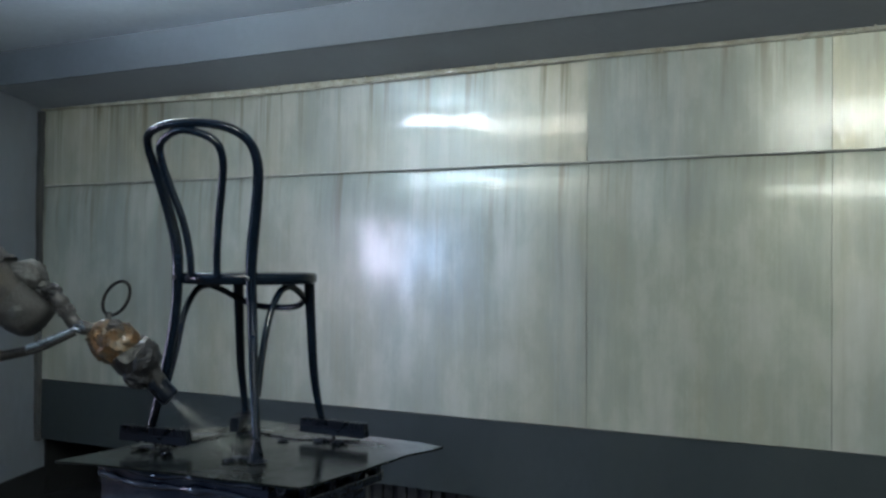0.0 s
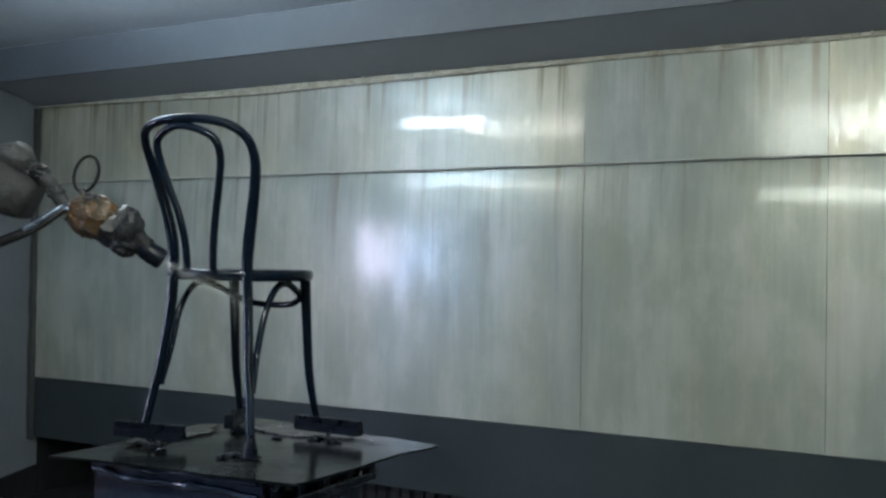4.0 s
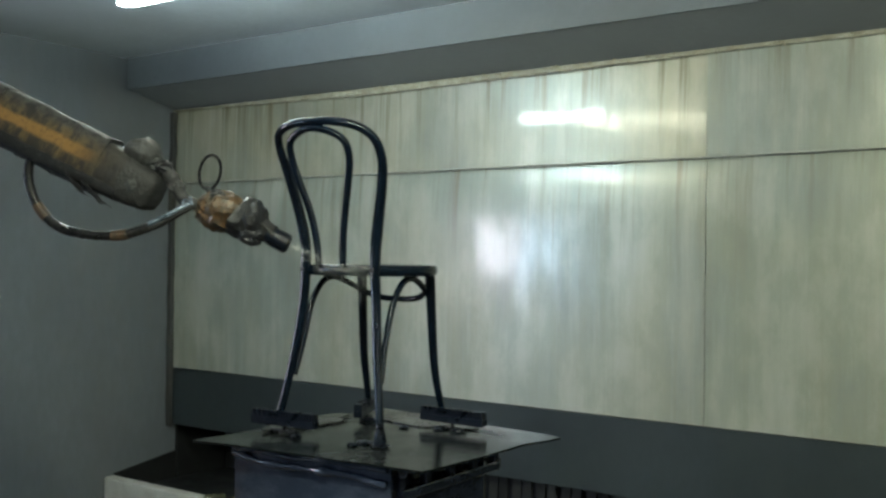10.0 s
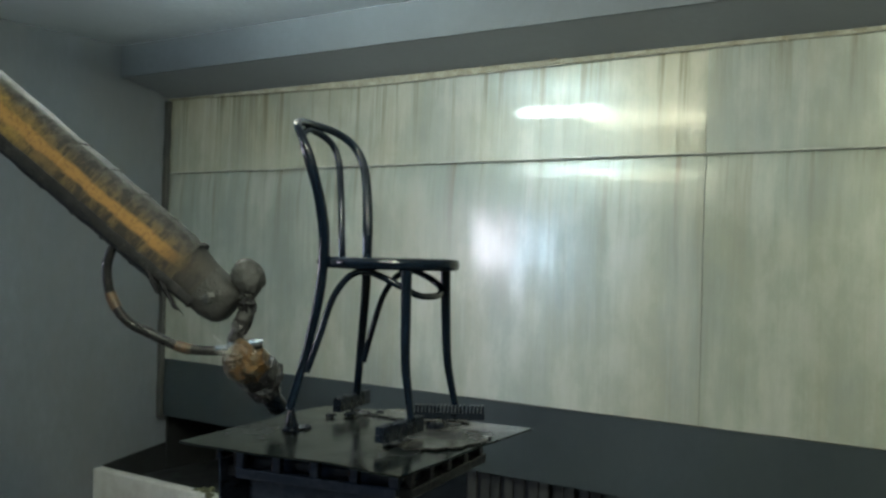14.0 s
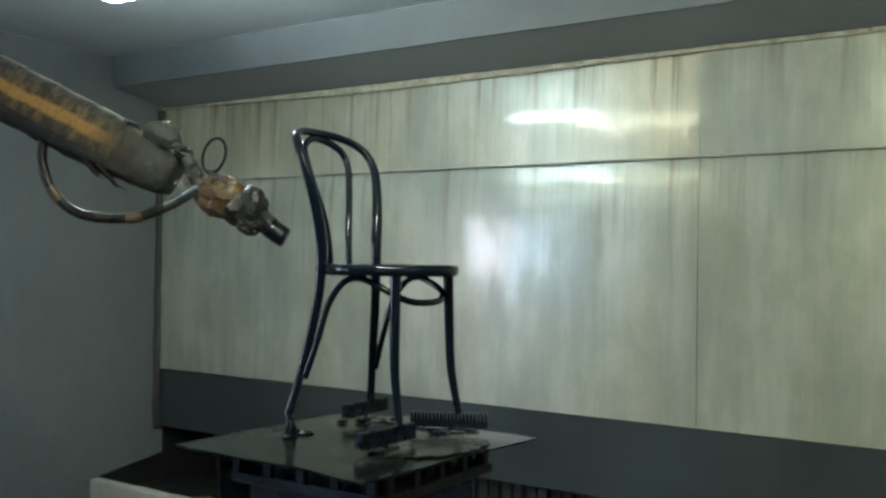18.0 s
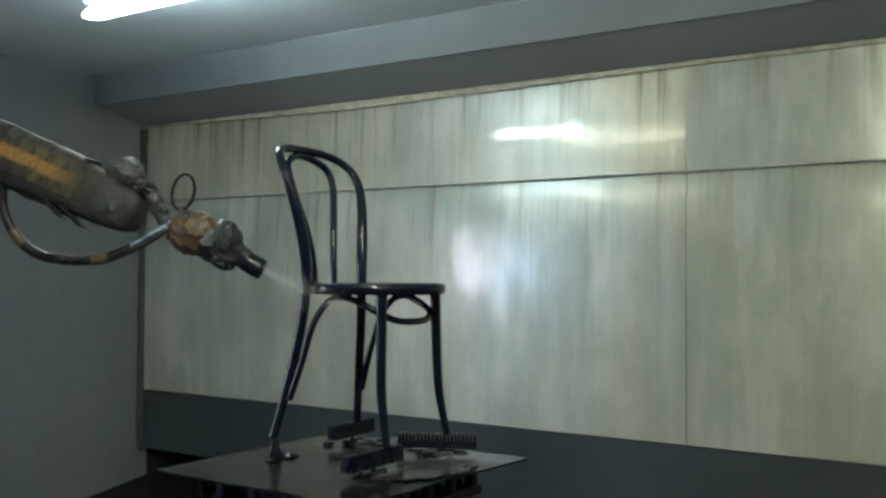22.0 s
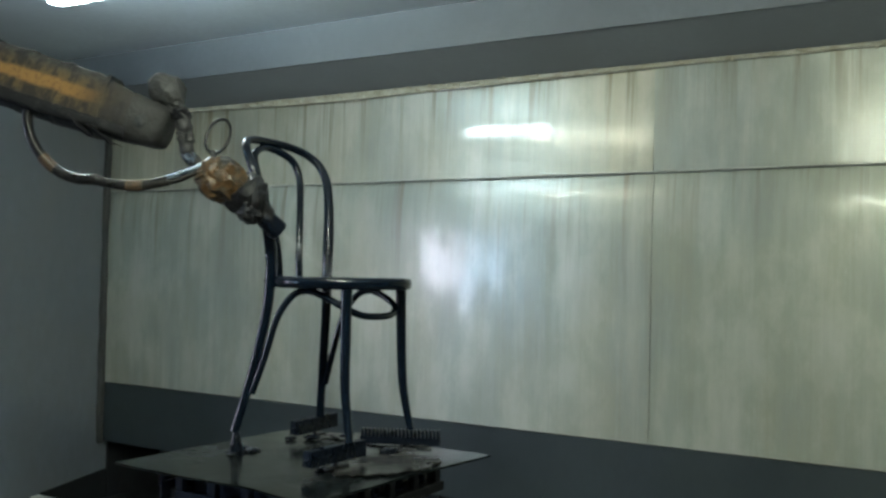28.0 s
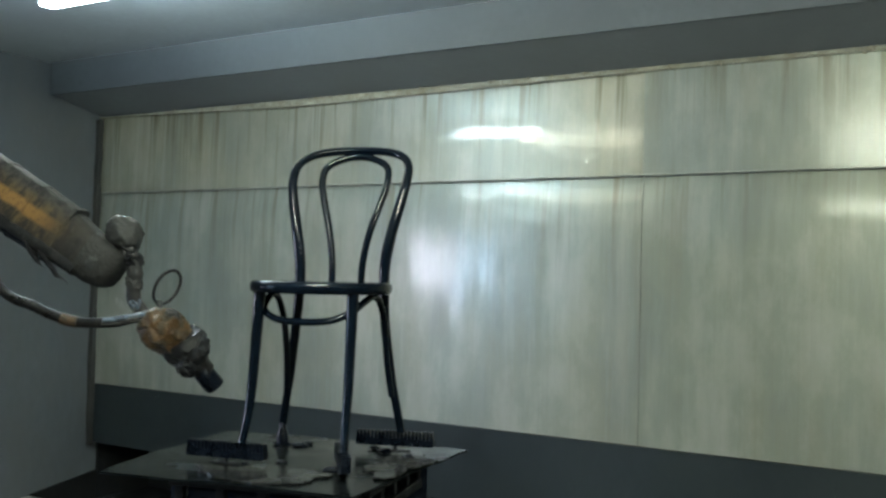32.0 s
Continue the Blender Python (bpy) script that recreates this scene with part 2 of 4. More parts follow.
M = dict(
    wrapped=wrapped_arm(),
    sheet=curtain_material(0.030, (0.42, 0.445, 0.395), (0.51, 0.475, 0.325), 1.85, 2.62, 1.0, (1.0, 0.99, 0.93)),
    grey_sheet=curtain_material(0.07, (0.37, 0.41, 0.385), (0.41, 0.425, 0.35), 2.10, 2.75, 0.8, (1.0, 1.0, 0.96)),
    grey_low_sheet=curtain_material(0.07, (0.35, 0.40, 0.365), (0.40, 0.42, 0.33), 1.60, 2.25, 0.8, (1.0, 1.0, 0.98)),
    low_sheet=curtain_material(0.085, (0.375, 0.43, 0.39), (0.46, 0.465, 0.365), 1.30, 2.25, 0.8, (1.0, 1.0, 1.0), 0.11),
    grey_wall=material("grey_painted_panel", (0.166, 0.180, 0.194), 0.6, spread=0.16, scale=1.4, stretch=(1, 1, 0.45), bump=0.12, fine=18, second=(0.175, 0.178, 0.178), amount=0.6),
    dim_wall=material("dim_grey_panel", (0.15, 0.16, 0.165), 0.7, spread=0.2, scale=1.5, fine=30),
    # hood, soffit and ceiling greys set apart to carry their light and shade
    hood=material("shade_darkened_hood_paint", (0.180, 0.198, 0.212), 0.7, spread=0.15, scale=1.1, fine=25),
    soffit=material("shade_toned_soffit_paint", (0.27, 0.29, 0.305), 0.7, spread=0.15, scale=1.0, fine=25),
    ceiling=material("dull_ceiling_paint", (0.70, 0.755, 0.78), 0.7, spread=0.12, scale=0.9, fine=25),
    plinth=material("wet_grey_steel", (0.042, 0.053, 0.056), 0.40, 0.2, spread=0.2, scale=1.5, stretch=(1, 1, 0.6), fine=30, second=(0.046, 0.057, 0.055), amount=0.7),
    floor=material("dirty_concrete", (0.10, 0.10, 0.095), 0.8, spread=0.3, scale=2.0, bump=0.2),
    black=material("shaded_pit_black", (0.015, 0.016, 0.016), 0.6, spread=0.3, scale=4, second=(0.022, 0.024, 0.023), amount=0.5),
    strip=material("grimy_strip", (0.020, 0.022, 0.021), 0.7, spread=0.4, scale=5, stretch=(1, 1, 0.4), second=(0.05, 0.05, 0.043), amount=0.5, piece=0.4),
    white=material("chalky_white_board", (0.62, 0.60, 0.54), 0.7, spread=0.1, scale=3, second=(0.42, 0.39, 0.33), amount=0.6),
    rail=material("lacquer_crusted_rail", (0.45, 0.44, 0.35), 0.12, 0.0, spread=0.3, scale=8, bump=0.4, fine=30, second=(0.30, 0.27, 0.18), amount=0.6),
    bead=material("hardened_lacquer_beads", (0.45, 0.42, 0.32), 0.06, spread=0.3, scale=30, bump=0, rough_spread=0.03, coat=0.6),
    rust=material("rusty_corner", (0.065, 0.068, 0.064), 0.7, spread=0.4, scale=5, stretch=(1, 1, 0.3), second=(0.105, 0.098, 0.078), amount=0.5),
    chair=material("wet_black_lacquer", (0.0028, 0.0068, 0.0145), 0.050, spread=0.3, scale=9, bump=0.12, fine=75, rough_spread=0.03, spec=0.34),
    plate=material("lacquered_plate", (0.0065, 0.0085, 0.0095), 0.17, 0.0, spread=0.4, scale=3.5, bump=0.08, fine=40, second=(0.015, 0.017, 0.0175), amount=0.7, low=0.5, high=0.66, rough_spread=0.16, coat=0.0, spec=0.14),
    dark=material("black_crusted_steel", (0.010, 0.011, 0.014), 0.4, 0.2, spread=0.4, scale=12, bump=0.4, fine=60),
    bar=material("blue_black_rubber", (0.0035, 0.006, 0.012), 0.30, spread=0.3, scale=20, spec=0.26),
    film=material("blue_grey_film", (0.022, 0.030, 0.052), 0.14, spread=0.3, scale=3, stretch=(1, 1, 2), bump=0.25, fine=9, second=(0.07, 0.085, 0.12), amount=0.5, coat=0.4),
    orange=material("stained_orange_film", (0.125, 0.069, 0.026), 0.36, spread=0.6, scale=20, bump=0.9, fine=40, second=(0.058, 0.050, 0.036), amount=0.9, low=0.44, high=0.56, coat=0.10, spec=0.35),
    arm=material("orange_arm_paint", (0.32, 0.165, 0.05), 0.45, spread=0.3, scale=9, bump=0.4, fine=30, second=(0.13, 0.10, 0.07), amount=0.7, coat=0.3),
    soot=material("overspray_film", (0.024, 0.026, 0.028), 0.6, spread=0.5, scale=22, bump=0.7, fine=35, second=(0.065, 0.066, 0.062), amount=0.8, coat=0.05),
    dark_film=material("black_film", (0.014, 0.014, 0.017), 0.35, spread=0.5, scale=12, bump=0.7, fine=35, second=(0.04, 0.04, 0.037), amount=0.7, coat=0.05, spec=0.3),
    tatter=material("matt_black_tatters", (0.014, 0.014, 0.016), 0.75, spread=0.5, scale=14, bump=0.6, fine=40, second=(0.05, 0.05, 0.048), amount=0.6, low=0.55, high=0.75, spec=0.2),
    lump=material("crusted_grey_wrap", (0.050, 0.051, 0.050), 0.6, spread=0.45, scale=16, bump=1.0, fine=45, second=(0.026, 0.026, 0.025), amount=0.8),
    sludge=material("paint_sludge", (0.10, 0.10, 0.045), 0.7, spread=0.5, scale=12, bump=0.8, second=(0.04, 0.04, 0.025), amount=0.7),
    rubber=material("black_hose", (0.007, 0.007, 0.008), 0.40, spread=0.3, scale=20, second=(0.03, 0.028, 0.026), amount=0.6, bump=0.3, rough_spread=0.2, spec=0.25),
    tape=material("orange_tape", (0.085, 0.052, 0.026), 0.45, spread=0.3, scale=20, second=(0.03, 0.025, 0.02), amount=0.8),
    foil=material("silver_blue_tape", (0.17, 0.205, 0.265), 0.25, 0.6, spread=0.25, scale=20, bump=0.4, fine=50),
    dull_scrap=material("lacquered_film_scrap", (0.046, 0.046, 0.044), 0.22, 0.25, spread=0.3, scale=9, bump=0.10, fine=30, rough_spread=0.1, second=(0.015, 0.015, 0.016), amount=0.9, low=0.44, high=0.58),
    hem=material("folded_sheet_edge", (0.56, 0.57, 0.51), 0.35, 0.2, spread=0.3, scale=3, second=(0.22, 0.21, 0.16), amount=0.7),
    dust=material("dusty_film", (0.027, 0.027, 0.026), 0.65, spread=0.4, scale=18, bump=0.7, fine=45, second=(0.022, 0.021, 0.020), amount=0.85, low=0.46, high=0.60),
    sleeve=material("grey_tape_sleeve", (0.036, 0.035, 0.035), 0.5, spread=0.35, scale=26, bump=0.6, fine=60, second=(0.030, 0.031, 0.034), amount=0.85, low=0.48, high=0.60),
    gun_wrap=material("paint_stained_wrap", (0.021, 0.020, 0.021), 0.45, spread=0.5, scale=24, bump=0.7, fine=55, second=(0.020, 0.022, 0.027), amount=0.9, low=0.42, high=0.54, coat=0.10, spec=0.3),
    mist=material("lacquer_droplets", (0.55, 0.55, 0.53), 0.5, spread=0.1, bump=0),
    tube=glowing("tube_glow", (0.86, 0.96, 0.96), 34.0),
    upper_tube=glowing("ceiling_fill_glow", (0.72, 0.92, 1.0), 400.0),
    warm_tube=glowing("warm_tube_glow", (1.0, 0.93, 0.66), 24.0),
    new_tube=glowing("new_tube_glow", (1.0, 0.99, 0.76), 128.0),
    right_fill_tube=glowing("right_fill_glow", (1.0, 0.99, 0.76), 50.0),
    old_tube=glowing("old_tube_glow", (0.88, 1.0, 1.0), 18.0),
    enamel=material("lamp_enamel", (0.75, 0.75, 0.72), 0.4, spread=0.05),
    glass=glowing("window_sky", (0.80, 0.90, 1.0), 2.0),
)


# ---- mesh helpers ----
def part(name, bm, mat, parent=None, label=""):
    me = bpy.data.meshes.new(name)
    bm.normal_update()
    bm.to_mesh(me)
    bm.free()
    me.materials.append(mat)
    ob = new(name, me)
    ob.parent = parent
    if label:
        tagged(ob, label)
    return ob


def smooth(ob, angle=40):
    ob.data.shade_smooth()
    ob.data.set_sharp_from_angle(angle=radians(angle))
    return ob


def box(x0, x1, y0, y1, z0, z1, bevel=0.0, bm=None):
    own = bm is None
    bm = bm or bmesh.new()
    r = bmesh.ops.create_cube(bm, size=1)
    vs = r["verts"]
    for v in vs:
        v.co = Vector(((x0 + x1) / 2 + v.co.x * (x1 - x0), (y0 + y1) / 2 + v.co.y * (y1 - y0), (z0 + z1) / 2 + v.co.z * (z1 - z0)))
    if bevel:
        es = list({e for v in vs for e in v.link_edges})
        bmesh.ops.bevel(bm, geom=es, offset=bevel, segments=2, affect="EDGES", profile=0.5)
    return bm


def spline(pts, n=8):
    # Catmull-Rom through the points
    P = [Vector(p) for p in pts]
    P = [P[0] * 2 - P[1], *P, P[-1] * 2 - P[-2]]
    out = []
    for i in range(1, len(P) - 2):
        a, b, c, d = P[i - 1:i + 3]
        for k in range(n):
            t = k / n
            out.append(0.5 * ((2 * b) + (c - a) * t + (2 * a - 5 * b + 4 * c - d) * t * t + (3 * b - a - 3 * c + d) * t ** 3))
    out.append(P[-2])
    return out


def sweep(pts, radius, sides=10, bm=None, closed=False, flat=1.0):
    # a round bar along the points; radius: a number or a function of 0..1
    bm = bm or bmesh.new()
    n = len(pts)
    rings, up = [], None
    for i, p in enumerate(pts):
        a, c = pts[i - 1] if (i or closed) else pts[0], pts[(i + 1) % n] if (i < n - 1 or closed) else pts[-1]
        d = (Vector(c) - Vector(a)).normalized()
        if up is None:
            up = Vector((0, 0, 1)) if abs(d.z) < 0.9 else Vector((0, 1, 0))
        side = d.cross(up).normalized()
        up = side.cross(d).normalized()
        r = radius(i / (n - 1)) if callable(radius) else radius
        rings.append([bm.verts.new(Vector(p) + (side * math.cos(k * math.tau / sides) + up * flat * math.sin(k * math.tau / sides)) * r) for k in range(sides)])
    m = n if closed else n - 1
    for i in range(m):
        r0, r1 = rings[i], rings[(i + 1) % n]
        for k in range(sides):
            bm.faces.new((r0[k], r0[(k + 1) % sides], r1[(k + 1) % sides], r1[k]))
    if not closed:
        bm.faces.new(rings[0][::-1])
        bm.faces.new(rings[-1])
    return bm


def lathe(profile, sides=32, bm=None, at=(0, 0, 0)):
    # profile: (radius, height) from below up, round the z axis
    bm = bm or bmesh.new()
    c = Vector(at)
    rings = [[bm.verts.new(c + Vector((r * math.cos(k * math.tau / sides), r * math.sin(k * math.tau / sides), z))) for k in range(sides)] for r, z in profile]
    for r0, r1 in zip(rings, rings[1:]):
        for k in range(sides):
            bm.faces.new((r0[k], r0[(k + 1) % sides], r1[(k + 1) % sides], r1[k]))
    bm.faces.new(rings[0][::-1])
    bm.faces.new(rings[-1])
    return bm


def strip_box(x0, x1, y0, y1, z0, z1, steps):
    # an upright bar cut into many short lengths, so that it can be bent
    bm = bmesh.new()
    rings = [[bm.verts.new((x, y, z0 + (z1 - z0) * k / steps)) for x, y in ((x0, y0), (x1, y0), (x1, y1), (x0, y1))] for k in range(steps + 1)]
    for one, two in zip(rings, rings[1:]):
        for i in range(4):
            bm.faces.new((one[i], one[(i + 1) % 4], two[(i + 1) % 4], two[i]))
    bm.faces.new(rings[0][::-1])
    bm.faces.new(rings[-1])
    return bm


def roughen(bm, size, amount, seed=0.0):
    for v in bm.verts:
        q = v.co / size + Vector((seed, seed * 1.7, -seed))
        v.co += Vector((noise.noise(q), noise.noise(q + Vector((9, 0, 0))), noise.noise(q + Vector((0, 9, 0))))) * amount
    return bm


def blob(x, y, z, rx, ry, rz, amount=0.2, seed=0.0, bm=None, size=0.5):
    bm = bm or bmesh.new()
    r = bmesh.ops.create_icosphere(bm, subdivisions=3, radius=1)
    for v in r["verts"]:
        q = v.co / size + Vector((seed, -seed, seed * 2))
        v.co *= 1 + amount * noise.noise(q) + amount * 0.5 * noise.noise(q * 2.3)
        v.co = Vector((x + v.co.x * rx, y + v.co.y * ry, z + v.co.z * rz))
    return bm


def crumple(x, y, z, rx, ry, rz, amount, seed=0.0, size=0.7):
    # a lump of wrapped film: sharp folds between flat facets
    bm = bmesh.new()
    r = bmesh.ops.create_icosphere(bm, subdivisions=4, radius=1)
    for v in r["verts"]:
        q = v.co / size + Vector((seed, -seed, seed * 2))
        fold = 1 - 2.0 * abs(noise.noise(q)) + 1.0 * (0.4 - abs(noise.noise(q * 2.3 + Vector((3, 1, 7))))) + 0.6 * (0.3 - abs(noise.noise(q * 4.7 + Vector((8, 2, 5)))))
        v.co *= 1 + amount * (fold - 0.75)
        v.co = Vector((x + v.co.x * rx, y + v.co.y * ry, z + v.co.z * rz))
    return bm


def structure(name, bm, mat, label):
    return tagged(part(name, bm, mat), label, name.split("_")[0], kind="structure")


# ---- the booth ----
RIGHT, BEHIND = 3.6, -3.6
structure("floor", box(LEFT - 0.3, RIGHT + 0.2, BEHIND - 0.2, BACK + 0.7, FLOOR - 0.1, FLOOR), M["floor"], "dirty dark concrete floor of a paint booth")
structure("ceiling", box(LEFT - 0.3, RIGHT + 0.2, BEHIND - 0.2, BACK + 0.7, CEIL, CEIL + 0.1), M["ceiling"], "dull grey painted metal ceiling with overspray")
# right and rear walls are unseen, their grey dimmed to darken the chair's reflections
structure("wall_right", box(RIGHT, RIGHT + 0.2, BEHIND, BACK + 0.7, FLOOR, CEIL), M["dim_wall"], "unseen side wall of the booth, plain grey kept dark")
structure("wall_behind", box(LEFT - 0.3, RIGHT + 0.2, BEHIND - 0.2, BEHIND, FLOOR, CEIL), M["dim_wall"], "unseen rear wall of the booth, plain grey kept dark")
# left wall with its window, in four pieces round the opening; the nearer part stands a little proud
bm = box(LEFT - 0.25, LEFT, BEHIND, -1.60, FLOOR, CEIL)
box(LEFT - 0.25, LEFT, 0.75, 4.42, FLOOR, CEIL, bm=bm)
box(LEFT - 0.25, LEFT, -1.60, 0.75, FLOOR, 1.20, bm=bm)
box(LEFT - 0.25, LEFT, -1.60, 0.75, 1.95, CEIL, bm=bm)
structure("wall_left", bm, M["grey_wall"], "matt grey painted side wall with faint stains")
structure("wall_end", box(LEFT - 0.25, LEFT - 0.012, 4.42, BACK + 0.7, FLOOR, CEIL), M["grey_wall"], "grey wall strip beside the water curtain")
win = structure("window_1", box(LEFT - 0.22, LEFT - 0.20, -1.60, 0.75, 1.20, 1.95), M["glass"], "bright daylit window pane in the side wall")
bm = bmesh.new()
for y0, y1, z0, z1 in ((-1.60, 0.75, 1.20, 1.25), (-1.60, 0.75, 1.90, 1.95), (-1.60, -1.55, 1.25, 1.90), (0.70, 0.75, 1.25, 1.90), (-0.46, -0.40, 1.25, 1.90)):
    box(LEFT - 0.19, LEFT - 0.14, y0, y1, z0, z1, 0.004, bm)
part("window_frame", bm, M["enamel"], win)

# soffit and front face over the water curtain
bm = bmesh.new()
for x in (LEFT, RIGHT):
    for y, z in ((4.505, 2.702), (BACK + 0.3, 2.604 - 0.3 * 0.2227), (BACK + 0.3, 2.80), (4.505, 2.80)):
        bm.verts.new((x, y, z))
bm.verts.ensure_lookup_table()
for k in range(4):
    bm.faces.new([bm.verts[i] for i in (k, (k + 1) % 4, 4 + (k + 1) % 4, 4 + k)])
for k in (0, 4):
    bm.faces.new([bm.verts[k + i] for i in range(4)])
bmesh.ops.recalc_face_normals(bm, faces=bm.faces)
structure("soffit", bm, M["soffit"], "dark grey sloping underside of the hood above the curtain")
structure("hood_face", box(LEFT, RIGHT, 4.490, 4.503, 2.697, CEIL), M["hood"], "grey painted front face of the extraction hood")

# the water curtain: sheets behind one another, each a piece
curtain = tagged(new("wall_north"), "pale wet metal water curtain wall streaked with lacquer", "wall", kind="structure")
seams = [LEFT, -1.815, -0.60, 0.62, 1.84, RIGHT]


def sheet_mesh(x0, x1, z0, z1, y, lean, tilt):
    # a thin sheet, a little buckled; lean: how far its top edge bends back
    nx, nz = max(8, int((x1 - x0) / 0.04)), max(8, int((z1 - z0) / 0.025))
    bm = bmesh.new()
    uv = bm.loops.layers.uv.new("UVMap")
    grid = []
    for i in range(nx + 1):
        row = []
        for j in range(nz + 1):
            x, z = x0 + (x1 - x0) * i / nx, z0 + (z1 - z0) * j / nz
            up = max(0.0, z - (z1 - 0.30)) / 0.30
            d = 0.0026 * noise.noise(Vector((x * 1.6, z * 0.9, y * 50))) + 0.0014 * noise.noise(Vector((x * 7, z * 1.6, y * 30))) + 0.0004 * noise.noise(Vector((x * 19, z * 5, y * 20))) + lean * up ** 2
            d += tilt * (z - z0)
            row.append(bm.verts.new((x, y + d, z)))
        grid.append(row)
    for i in range(nx):
        for j in range(nz):
            f = bm.faces.new((grid[i][j], grid[i + 1][j], grid[i + 1][j + 1], grid[i][j + 1]))
            for l in f.loops:
                l[uv].uv = (l.vert.co.x, l.vert.co.z)
    edge = [e for e in bm.edges if e.is_boundary]
    r = bmesh.ops.extrude_edge_only(bm, edges=edge)
    for v in r["geom"]:
        if isinstance(v, bmesh.types.BMVert):
            v.co.y += 0.010
    return bm


for i in range(5):
    x0, x1, gap = seams[i], seams[i + 1], 0.0014
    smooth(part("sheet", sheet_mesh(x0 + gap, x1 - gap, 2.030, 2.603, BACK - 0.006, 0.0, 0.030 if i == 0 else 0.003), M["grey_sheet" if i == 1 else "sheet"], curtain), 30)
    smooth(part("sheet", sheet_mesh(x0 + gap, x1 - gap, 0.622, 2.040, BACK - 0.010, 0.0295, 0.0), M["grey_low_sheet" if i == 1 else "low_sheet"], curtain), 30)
part("backing", box(LEFT, RIGHT, BACK + 0.034, BACK + 0.06, 0.60, 2.66), M["dark"], curtain)
# folded hem along the lower edge of the upper sheets
hem = [Vector((x, BACK - 0.008 + 0.002 * noise.noise(Vector((x * 2, 0, 0))), 2.033 + 0.004 * noise.noise(Vector((x * 1.3, 5, 0))))) for x in np.linspace(LEFT + 0.01, RIGHT, 120)]
smooth(part("hem", sweep(hem, 0.0038, 8), M["hem"], curtain))
def rail_section(x):
    # a pressed strip under the soffit, deeper towards the corner, with a lip along its lower edge
    low = 2.551 + 0.024 * min(1, max(0, (x + 3.9) / 2.1)) + 0.036 * min(1, max(0, (-4.2 - x) / 1.6)) + 0.003 * noise.noise(Vector((x * 4, 3, 0)))
    out = 0.003 * noise.noise(Vector((x * 9, 1, 0))) + 0.0015 * noise.noise(Vector((x * 45, 6, 0)))
    return [Vector((x, BACK - y, z)) for y, z in ((-0.002, 2.600), (0.012 + out, 2.601), (0.0185 + out, 2.596), (0.0192 + out, 2.592), (0.0184 + 1.4 * out, low + 0.014),
                                                  (0.0188 + out, low + 0.010), (0.023 + out, low + 0.007), (0.028, low + 0.004), (0.026, low - 0.001), (-0.002, low))]


rings = [rail_section(x) for x in np.linspace(LEFT + 0.01, RIGHT, 420)]
rail = bmesh.new()
rows = [[rail.verts.new(p) for p in ring] for ring in rings]
for one, two in zip(rows, rows[1:]):
    for k in range(10):
        rail.faces.new((one[k], one[(k + 1) % 10], two[(k + 1) % 10], two[k]))
bmesh.ops.recalc_face_normals(rail, faces=rail.faces)
structure("trim_top", rail, M["rail"], "lacquer-crusted metal rail along the top of the curtain")
smooth(bpy.data.objects["trim_top"])
beads = bmesh.new()
rnd = random.Random(3)
for k in range(190):
    x = -5.3 + 4.9 * rnd.random() ** 0.9
    w = 0.003 + 0.005 * rnd.random() ** 2
    r = bmesh.ops.create_icosphere(beads, subdivisions=2, radius=1)
    at = Vector((x, BACK - 0.020 - 0.003 * rnd.random(), 2.572 + 0.026 * rnd.random()))
    for v in r["verts"]:
        v.co = at + Vector((v.co.x * w * (1 + rnd.random() * 0.2), v.co.y * w, v.co.z * w * 1.4))
smooth(tagged(part("lacquer_beads", beads, M["bead"], bpy.data.objects["trim_top"]), kind="stuff"), 80)
structure("trim_corner", roughen(strip_box(LEFT - 0.012, LEFT + 0.030, BACK - 0.045, BACK - 0.008, 0.17, 2.58, 40), 0.16, 0.008), M["rust"], "dark rusty angle strip in the corner of the booth")

# lower plinth, the dark slot below it with hanging strips, and the trough
structure("plinth", box(LEFT, RIGHT, BACK + 0.0, BACK + 0.05, 0.185, 0.616), M["plinth"], "dark grey wet steel plinth below the curtain")
# slot back, side and top coloured near black for shade in the opening
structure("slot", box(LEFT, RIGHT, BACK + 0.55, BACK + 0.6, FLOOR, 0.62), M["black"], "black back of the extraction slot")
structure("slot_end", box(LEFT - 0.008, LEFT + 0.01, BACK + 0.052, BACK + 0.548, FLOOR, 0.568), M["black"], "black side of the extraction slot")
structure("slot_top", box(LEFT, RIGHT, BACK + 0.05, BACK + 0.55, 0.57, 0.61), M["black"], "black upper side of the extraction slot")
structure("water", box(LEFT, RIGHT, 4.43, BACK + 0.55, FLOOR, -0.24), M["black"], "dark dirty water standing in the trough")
# plate added over the wall, its black standing for shade in the trough
bm = bmesh.new()
for x in (LEFT - 0.006, LEFT + 0.006):
    bm.faces.new([bm.verts.new((x, y, z)) for y, z in ((BACK + 0.045, -0.03), (4.43, -0.115), (4.43, FLOOR), (BACK + 0.045, FLOOR))])
bm.verts.ensure_lookup_table()
for k in range(4):
    bm.faces.new([bm.verts[i] for i in (k, (k + 1) % 4, 4 + (k + 1) % 4, 4 + k)])
bmesh.ops.recalc_face_normals(bm, faces=bm.faces)
structure("trough_end", bm, M["black"], "added end plate of the trough, black for its shade")
strips = tagged(new("slot_strips"), "dark hanging strips in the slot under the plinth", "strips", kind="structure")
for i in range(80):
    x = -3.3 + i * 0.083
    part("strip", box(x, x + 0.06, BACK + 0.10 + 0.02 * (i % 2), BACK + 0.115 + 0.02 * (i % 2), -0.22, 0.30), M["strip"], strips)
structure("trough_wall", roughen(box(LEFT + 0.002, RIGHT, 4.34, 4.425, FLOOR, -0.122, 0.012), 0.3, 0.006), M["white"], "stained whitish low wall of the water trough")


